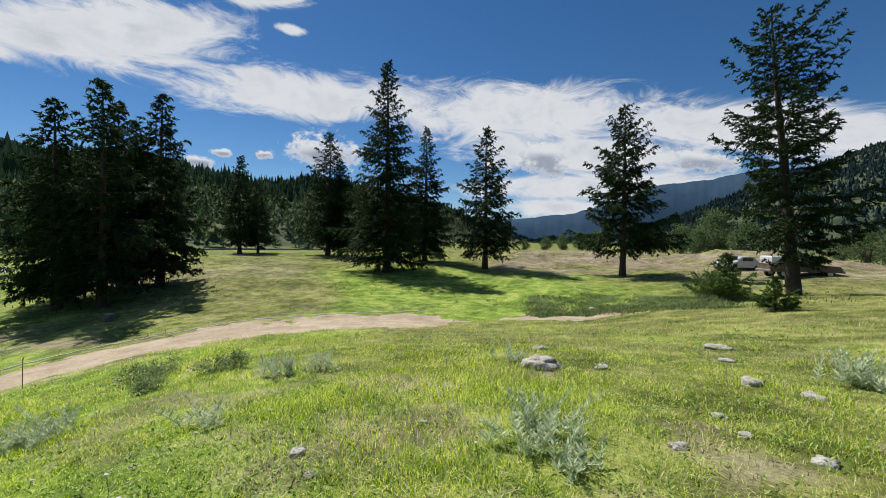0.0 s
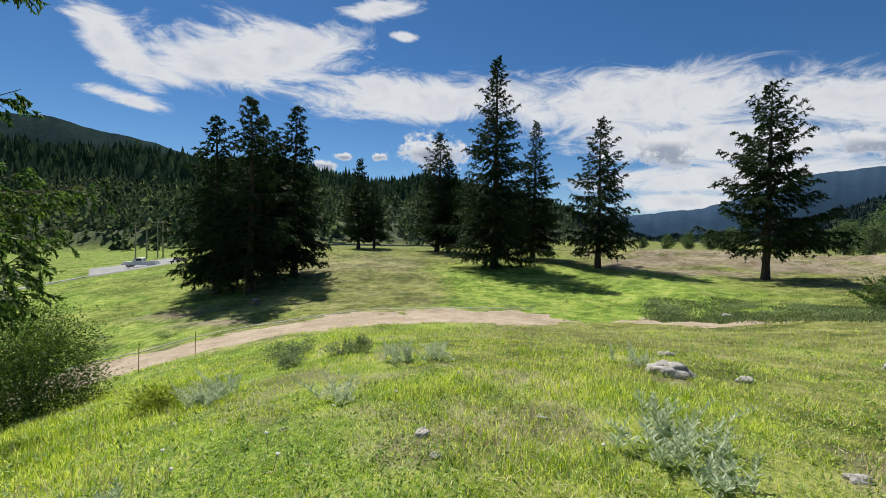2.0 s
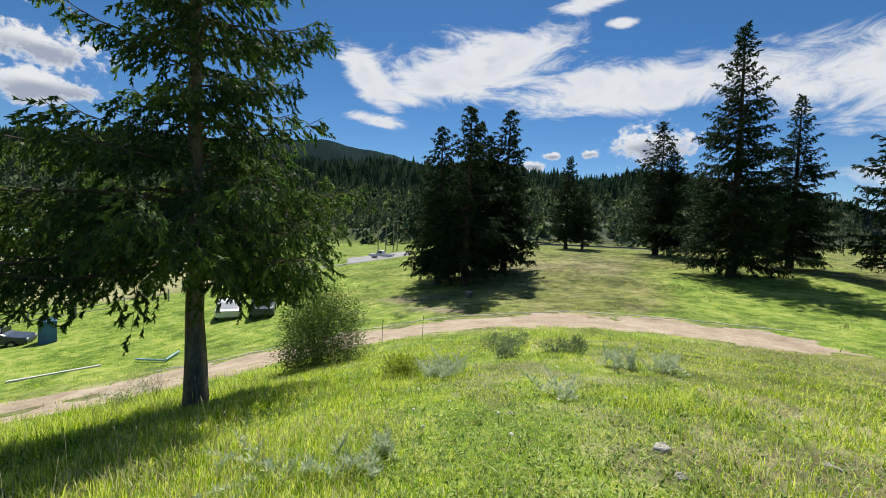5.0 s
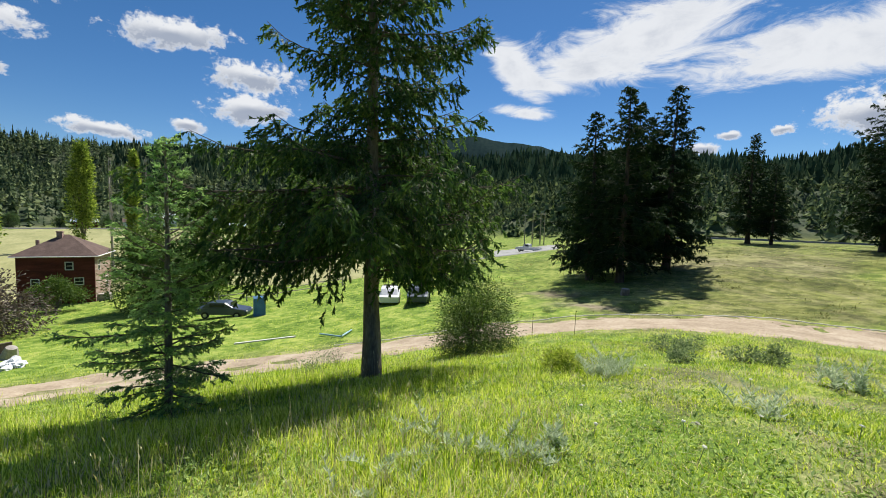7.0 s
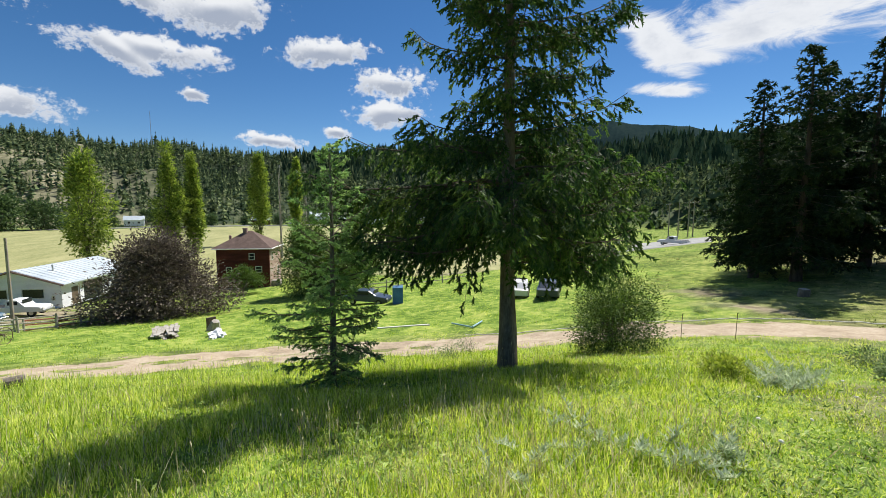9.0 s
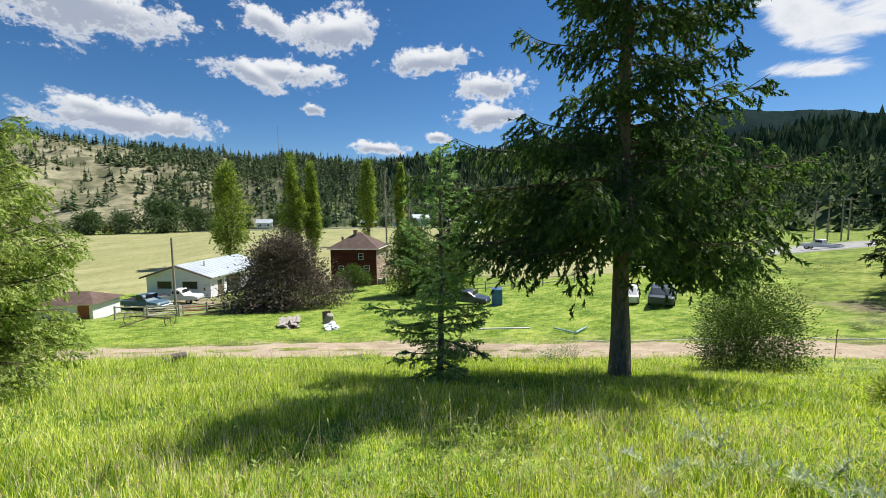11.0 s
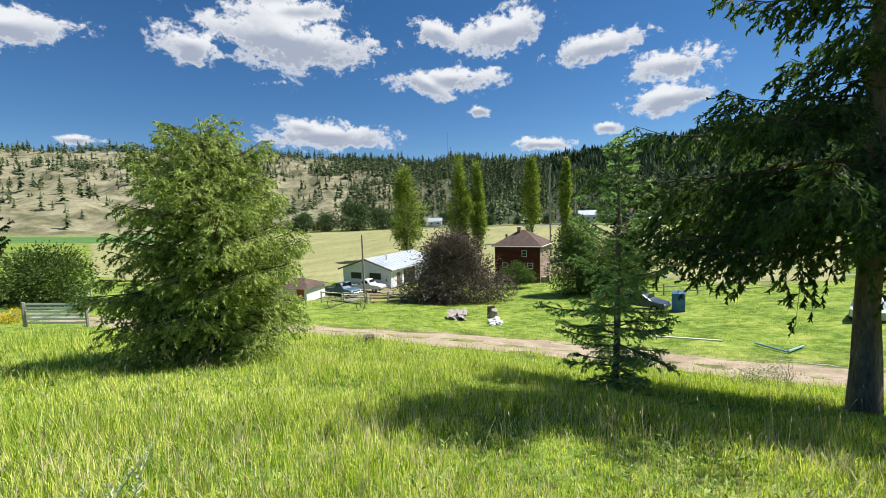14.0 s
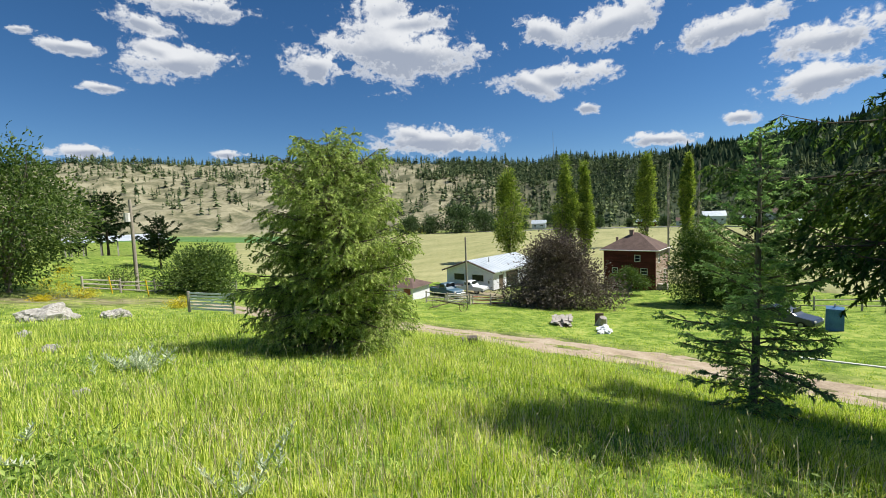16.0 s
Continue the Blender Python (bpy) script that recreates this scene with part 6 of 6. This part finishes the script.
# ---- stones and plants of the near meadow ----
STONES = [(1.58, 6.5, 0.60, 0.30), (2.0, 8.6, 0.36, 0.16), (-1.1, 3.32, 0.17, 0.09), (-0.91, 2.99, 0.12, 0.05), (-0.15, 4.0, 0.13, 0.05), (1.96, 3.46, 0.17, 0.08),
          (2.67, 3.69, 0.15, 0.08), (4.23, 5.77, 0.33, 0.18), (2.8, 4.23, 0.18, 0.08), (6.3, 9.65, 0.6, 0.16), (2.93, 3.21, 0.2, 0.1), (2.53, 6.68, 0.28, 0.14),
          (4.56, 5.18, 0.3, 0.12), (5.19, 7.73, 0.3, 0.12), (8.6, 24.2, 0.6, 0.25), (-2.45, 3.4, 0.11, 0.04)]
for i, (x, y, w, h) in enumerate(STONES):
    ob = part("rock" if w > 0.3 else "stone", blob_mesh(w * (1 if w > 0.5 else 0.95), w * 0.72, h + 0.03, i + 1, 0.42, 4 if w > 0.5 else 3, top=0.4), None, ROCK)
    for p in ob.data.polygons:
        p.use_smooth = True
    ob.matrix_basis = pose(x, y, gz(x, y) - 0.03 - 0.1 * h, 0, 0, 37 * i)
    tagged(ob, "pale grey lichened boulder half sunk in grass" if w > 0.5 else "small pale grey stone lying in the grass", "rock", group="stones in the meadow")
BIG = [(-5.0, -25.2, 1.9, 0.7), (-7.3, -25.0, 1.2, 0.4), (-7.9, -25.4, 0.8, 0.3), (-2.23, -10.3, 0.3, 0.1), (-1.67, -6.3, 0.22, 0.07), (-2.75, -15.6, 0.5, 0.15)]
for i, (x, y, w, h) in enumerate(BIG):
    ob = part("rock", blob_mesh(w, w * 0.7, h + 0.1, i + 31, 0.3, 4), None, ROCK)
    ob.matrix_basis = pose(x, y, gz(x, y) - 0.08, 0, 0, 51 * i)
    tagged(ob, "broad grey boulder in the southern meadow" if w > 1 else "pale flat stone in the lush grass", "rock", group="stones in the meadow")

FLOWER = material("white_flower", [(0.6, 0.6, 0.52), (0.8, 0.8, 0.74)], 6, 30, 0.7, 0, glow=0.2)
SAGE = material("sage_leaves", [(0.09, 0.14, 0.055), (0.19, 0.25, 0.11), (0.33, 0.40, 0.2)], 3, 25, 0.65, 0, glow=0.25, island=0.4)
LIME = material("lime_leaves", [(0.16, 0.22, 0.035), (0.29, 0.36, 0.06), (0.44, 0.49, 0.10)], 3, 25, 0.6, 0, glow=0.35, island=0.4)


def herb(x, y, h, stems, seed, mat, label, leaf=0.09, spread=0.35, name="silver_herb", wide=0.24):
    """Upright stems set with narrow leaves, close towards the top."""
    rng = np.random.RandomState(seed)
    root = thing(name, Matrix(), label, "plant")
    a, sp = rng.uniform(0, 6.28, stems), rng.uniform(0.05, spread, stems)
    hh = h * rng.uniform(0.55, 1.05, stems)
    b = rng.normal(0, spread * 0.35, (stems, 2))
    paths = np.stack([np.stack([b[:, 0] + np.cos(a) * sp * q ** 1.5, b[:, 1] + np.sin(a) * sp * q ** 1.5, hh * q - 0.03], -1) for q in np.linspace(0, 1, 5)], 1)
    per, lv, lf, top = 34, [], [], 0
    for i in range(stems):
        v, f = tubes(paths[i:i + 1], np.array([0.005]), np.array([0.002]), 4)
        part("stalk", mesh_np("stalk", v, f, mat), root)
        q = np.linspace(0.12, 1, per)
        base = np.stack([b[i, 0] + np.cos(a[i]) * sp[i] * q ** 1.5, b[i, 1] + np.sin(a[i]) * sp[i] * q ** 1.5, hh[i] * q - 0.03], -1)
        la = np.arange(per) * 2.4 + i
        way = np.stack([np.cos(la), np.sin(la), 0.5 + 0.9 * q], -1) + rng.normal(0, 0.15, (per, 3))
        ln = leaf * (1.15 - 0.65 * q) * rng.uniform(0.7, 1.2, per)
        cv, cf = sprays(base, way, ln, ln * wide, rng, 0.2, 0.3)
        lv.append(cv), lf.append(cf + top)
        top += len(cv)
    leaves = part("leaves", mesh_np("leaves", np.concatenate(lv), np.concatenate(lf), mat), root)
    leaves["kind"] = "stuff"
    return stand(root, x, y)


SILVERY = "silvery grey-green herb with narrow leaves in the meadow"
for k, (x, y, h, st, lf) in enumerate(((0.82, 3.7, 0.42, 12, 0.11), (0.9, 3.05, 0.30, 12, 0.1), (0.7, 3.3, 0.35, 9, 0.1), (-2.35, 4.3, 0.30, 9, 0.1), (-2.5, 6.3, 0.40, 10, 0.11), (-1.8, 6.6, 0.34, 10, 0.11), (-2.25, 6.5, 0.3, 7, 0.1),
                                       (5.76, 5.9, 0.52, 13, 0.14), (6.1, 6.1, 0.5, 12, 0.14), (1.17, 7.0, 0.34, 9, 0.1), (-2.87, 0.7, 0.24, 8, 0.08), (-3.4, 1.28, 0.28, 5, 0.08), (-3.06, 1.26, 0.22, 6, 0.08))):
    herb(x, y, h, st, 200 + k, SILVER, SILVERY, lf)
for k, (x, y, h, st, lf) in enumerate(((-2.64, 1.58, 0.24, 8, 0.09), (-2.73, 1.95, 0.24, 8, 0.09), (-1.78, -3.08, 0.42, 3, 0.07), (-1.62, -3.12, 0.3, 3, 0.07), (-1.0, -4.55, 0.26, 2, 0.07), (-2.6, -7.1, 0.4, 10, 0.11), (-2.4, -7.3, 0.35, 8, 0.11),
                                       (-4.2, 4.3, 0.3, 14, 0.09), (-4.3, 4.6, 0.3, 12, 0.09), (-4.6, 5.0, 0.3, 12, 0.09))):
    herb(x, y, h, st, 230 + k, SILVER, SILVERY, lf, 0.3)
for k, (x, y, h, w) in enumerate(((-5.15, 8.0, 0.36, 0.6), (-4.4, 6.45, 0.24, 0.4), (-4.0, 7.45, 0.30, 0.5), (-3.55, 7.45, 0.30, 0.45), (-5.0, 7.2, 0.26, 0.6), (-5.7, 8.0, 0.26, 0.7), (-16.1, 4.1, 0.9, 1.0), (-15.0, 3.4, 0.5, 1.6), (-14.2, 2.6, 0.4, 1.4))):
    stand(leafy("sagebrush", h, w, 250 + k, SAGE, 0.05, 800, "low dark sage shrub on the grassy slope", stems=14, clump=9, stem_r=0.006, group="sage shrubs"), x, y)
for k, (x, y, h, w) in enumerate(((-4.9, 4.3, 0.24, 0.55), (-5.3, 4.75, 0.2, 0.4))):
    stand(leafy("leafy_plant", h, w, 270 + k, LIME, 0.055, 1300, "low plant with bright yellow-green leaves", stems=10, clump=16, stem_r=0.006), x, y)
weed = leafy("weed_patch", 0.55, 2.4, 281, SAGE, 0.12, 1100, "patch of dark grey-green weeds in the hollow", stems=12, clump=16, stem_r=0.008, group="weed patches")
stand(weed, 5.7, 25.4)
rngw = random.Random(9)
for k in range(9):
    x, y = away(rngw.uniform(-34, -10), rngw.uniform(25, 30))
    again(weed, x, y, rngw.uniform(0.5, 1.0), rngw.uniform(0, 360), rngw.uniform(0.5, 0.8))
for k in range(10):
    x, y = away(rngw.uniform(26, 60), rngw.uniform(26, 40))
    again(weed, x, y, rngw.uniform(0.3, 0.8), rngw.uniform(0, 360), rngw.uniform(0.5, 0.9))


def yarrow(x, y, h, seed):
    rng = random.Random(seed)
    root = thing("white_flower", pose(x, y, gz(x, y), rng.uniform(-12, 12), rng.uniform(-12, 12)), "small white flower head on a thin stem", "flower", "white meadow flowers")
    part("stem", rod((0, 0, -0.02), (0, 0, h), 0.003, sides=4), root, SAGE)
    part("flower_head", blob_mesh(0.034, 0.03, 0.014, seed, 0.35, 2), root, FLOWER, at=pose(0, 0, h))


for k, (x, y) in enumerate(((-3.18, 2.8), (-2.7, 2.4), (-2.33, 3.0), (-3.1, 3.2), (-2.1, 3.65), (-1.6, 4.0), (-1.5, 6.2), (-2.3, 6.1), (-2.0, 2.6), (-3.7, 3.4), (-3.4, 4.2), (0.1, 6.4), (-4.2, 5.2), (-1.2, 5.1), (0.3, 3.1), (-3.0, 5.5))):
    yarrow(x, y, 0.08 + 0.03 * (k % 3), 300 + k)


# ---- grass ----
BLADE = material("grass_blades", [(0.17, 0.28, 0.024), (0.40, 0.52, 0.055), (0.70, 0.74, 0.18)], 0.7, 5, 0.5, 0, glow=0.48, island=0.62, spec=0.2, lift=0.5)
STRAW = material("dry_grass", [(0.32, 0.29, 0.12), (0.48, 0.44, 0.22), (0.65, 0.60, 0.36)], 0.7, 5, 0.7, 0, glow=0.3, island=0.5, lift=0.5)


def blades(name, n, per, r0, r1, tall_lo, tall_hi, mat, label, seed, share, width=0.0038, spread=0.05, a0=-52.0, a1=180.0, simple=False):
    """Tufts of bent blades, closer together near the path of the walk."""
    rng = np.random.RandomState(seed)
    a = rng.uniform(a0, a1, n)
    r = r0 * (r1 / r0) ** rng.uniform(0, 1, n)
    x, y = -r * np.sin(np.radians(a)), r * np.cos(np.radians(a))
    bare, lush, _ = zones(x, y)
    lush = np.clip(lush, 0, 1)
    keep = rng.uniform(0, 1, n) < share(bare, lush, x, y, a, r)
    gap = np.abs(track_gap(x, y))
    keep &= (gap > 1.5 + 1.1 * rng.uniform(0, 1, n) - 2.2 * smooth(-a, -4, 4) + 0.7 * np.exp(-((a + 15) / 6) ** 2)) | ((gap < 0.35) & (a > 66))
    x, y, a, r, lush = x[keep], y[keep], a[keep], r[keep], lush[keep]
    i = np.repeat(np.arange(len(x)), per)
    k = len(i)
    grow = 1 + r[i] / 14
    bx, by = x[i] + rng.normal(0, spread, k) * grow, y[i] + rng.normal(0, spread, k) * grow
    bz = land(bx, by) - 0.01
    west = smooth(a, 45, 85)
    patch = 0.55 + 0.85 * smooth(fbm(x * 0.9, y * 0.9, 83, 3), -0.7, 0.9)
    tall = ((tall_lo + (tall_hi - tall_lo) * west) * patch)[i] * rng.uniform(0.45, 1.25, k) * (1 - 0.55 * smooth(r[i], 15, 30))
    w = width * rng.uniform(0.7, 1.5, k) * grow ** 1.25
    th = rng.uniform(0, 6.28, k)
    lean = rng.uniform(0.08, 1.0, k) * (1 - 0.45 * west[i])
    dx, dy = np.cos(th), np.sin(th)
    ph = rng.uniform(0, 6.28, k)
    sx, sy = np.cos(ph) * w / 2, np.sin(ph) * w / 2
    base = np.stack([bx, by, bz], -1)
    side = np.stack([sx, sy, 0 * sx], -1)
    bend = np.stack([dx, dy, 0 * dx], -1) * (tall * lean)[:, None]
    up = np.stack([0 * tall, 0 * tall, tall], -1)
    mid = base + up * 0.55 + bend * 0.3
    tip = base + up * (1 - 0.25 * lean)[:, None] + bend
    if simple:
        v = np.stack([base - side, base + side, tip], 1).reshape(-1, 3)
        return tagged(new(name, mesh_np(name, v, np.arange(3 * k).reshape(-1, 3), mat)), label, "grass", kind="stuff")
    v = np.stack([base - side, base + side, mid + side * 0.8, mid - side * 0.8, tip], 1).reshape(-1, 3)
    o = 5 * np.arange(k)[:, None]
    f4 = np.array([[0, 1, 2, 3]]) + o
    f3 = np.array([[3, 2, 4]]) + o
    return tagged(new(name, mesh_np(name, v, [f4, f3], mat)), label, "grass", kind="stuff")


MEADOW_SHARE = lambda b, l, x, y, a, r: np.clip(0.50 + 0.6 * l - 0.6 * b, 0.08, 1)
blades("grass", 21000, 7, 1.3, 5.2, 0.07, 0.115, BLADE, "bright green meadow grass, short on the crest and tall down the slope", 401, MEADOW_SHARE, 0.0044, 0.045)
blades("grass", 30000, 7, 4.6, 13, 0.085, 0.15, BLADE, "fine green meadow grass on the near slopes", 407, MEADOW_SHARE, 0.0068, 0.035, simple=True)
blades("grass", 50000, 4, 12, 75, 0.13, 0.27, BLADE, "green meadow grass in tufts over the farther slopes", 404, lambda b, l, x, y, a, r: np.clip(0.28 + 0.8 * l - 0.7 * b, 0.04, 1), 0.006, 0.06, simple=True)
blades("dry_grass", 17000, 4, 1.3, 15, 0.09, 0.17, STRAW, "dry straw-coloured grass mixed into the meadow", 402, lambda b, l, x, y, a, r: np.clip(0.58 - 0.14 * l + 0.3 * smooth(fbm(x * 0.5, y * 0.5, 87, 3), 0.1, 0.7), 0.03, 1))
blades("dry_grass", 34000, 4, 10, 90, 0.12, 0.2, STRAW, "dry straw-coloured grass over the farther slopes", 405, lambda b, l, x, y, a, r: np.clip(0.6 - 0.6 * l + 0.3 * smooth(fbm(x * 0.2, y * 0.2, 88, 3), 0.0, 0.6), 0.03, 1), 0.005, 0.06, a1=70.0, simple=True)

TUSSOCK = material("tussock_grass", [(0.08, 0.10, 0.03), (0.19, 0.20, 0.06), (0.36, 0.34, 0.14)], 0.5, 4, 0.8, 0, glow=0.3, island=0.6, lift=0.4)
WEEDS = material("grey_weeds", [(0.07, 0.11, 0.04), (0.14, 0.19, 0.075), (0.25, 0.30, 0.14)], 0.6, 5, 0.7, 0, glow=0.3, island=0.5)
blades("weeds", 9000, 6, 23.5, 31.5, 0.24, 0.24, WEEDS, "dark grey-green tall weeds filling the hollow", 406, lambda b, l, x, y, a, r: 0.6 * smooth(1.3 * fbm(x * 0.3, y * 0.3, 89, 4) + 1.6 * smooth(-a, 9, 14) * (1 - smooth(-a, 31, 37)) * (1 - smooth(r, 29, 31.5)), 0.7, 1.3), 0.016, 0.08, a0=-38.0, a1=-6.0, simple=True)

blades("tussocks", 9000, 6, 23, 70, 0.3, 0.3, TUSSOCK, "olive and brown tussocks scattered over the mound", 408, lambda b, l, x, y, a, r: 0.55 * smooth(fbm(x * 0.3, y * 0.3, 95, 4), -0.1, 0.6), 0.011, 0.05, a0=-45.0, a1=62.0, simple=True)


def low_cover(name, n, per, size, leaf, mat, label, seed, flat_, r1, share):
    """Low broad leaves, or dead stalks lying flat, scattered between the tufts."""
    rng = np.random.RandomState(seed)
    a = rng.uniform(-52, 180, n)
    r = 1.2 * (r1 / 1.2) ** rng.uniform(0, 1, n)
    x, y = -r * np.sin(np.radians(a)), r * np.cos(np.radians(a))
    ok = rng.uniform(0, 1, n) < share(x, y, a, r)
    x, y = x[ok], y[ok]
    i = np.repeat(np.arange(len(x)), per)
    k = len(i)
    bx, by = x[i] + rng.normal(0, size, k), y[i] + rng.normal(0, size, k)
    base = np.stack([bx, by, land(bx, by) + rng.uniform(0.0, 0.08, k) * (1 - 0.8 * flat_)], -1)
    th = rng.uniform(0, 6.28, k)
    way = np.stack([np.cos(th), np.sin(th), rng.uniform(0.1, 1.2, k) * (1 - flat_) + 0.02], -1)
    ln = leaf * rng.uniform(0.5, 1.4, k) * (1 + (1 - flat_) * np.hypot(bx, by) / 9)
    v, f = sprays(base, way, ln, ln * (0.05 if flat_ > 0.5 else 0.36), rng, 0.25, 0.3)
    return tagged(new(name, mesh_np(name, v, f, mat)), label, "plant", kind="stuff")


CLOVER = material("low_leaves", [(0.12, 0.20, 0.032), (0.23, 0.34, 0.065), (0.40, 0.50, 0.13)], 1.5, 12, 0.6, 0, glow=0.3, island=0.5, lift=0.4)
low_cover("low_leaves", 8500, 9, 0.05, 0.03, CLOVER, "low dark green leafy herbs between the grass tufts", 411, 0.0, 16, lambda x, y, a, r: 0.3 + 0.7 * smooth(fbm(x * 0.7, y * 0.7, 91, 3), -0.2, 0.5))
low_cover("dead_stalks", 3600, 4, 0.09, 0.11, STRAW, "dead pale stalks and litter lying in the meadow", 412, 1.0, 16, lambda x, y, a, r: 0.25 + 0.75 * (1 - smooth(a, 30, 70)))


def seed_stalks():
    rng = np.random.RandomState(403)
    n = 900
    a = rng.uniform(48, 172, n)
    r = 2.8 * (16 / 2.8) ** rng.uniform(0, 1, n)
    x, y = -r * np.sin(np.radians(a)), r * np.cos(np.radians(a))
    z = land(x, y)
    h = rng.uniform(0.22, 0.5, n)
    th, ln = rng.uniform(0, 6.28, n), rng.uniform(0.02, 0.16, n)
    p = np.stack([np.stack([x + np.cos(th) * ln * q * q, y + np.sin(th) * ln * q * q, z + h * q], -1) for q in np.linspace(0, 1, 4)], 1)
    v, f = tubes(p, np.full(n, 0.0014), np.full(n, 0.0009), 3)
    tip = p[:, -1]
    way = unit(p[:, -1] - p[:, -2])
    sv, sf = sprays(tip - way * 0.02, way, rng.uniform(0.03, 0.07, n), 0.007, rng, 0.9)
    return tagged(new("seed_heads", mesh_np("seed_heads", np.concatenate([v, sv]), [f, sf + len(v)], STRAW)), "tall grass stalks with pale seed heads", "grass", kind="stuff")


seed_stalks()
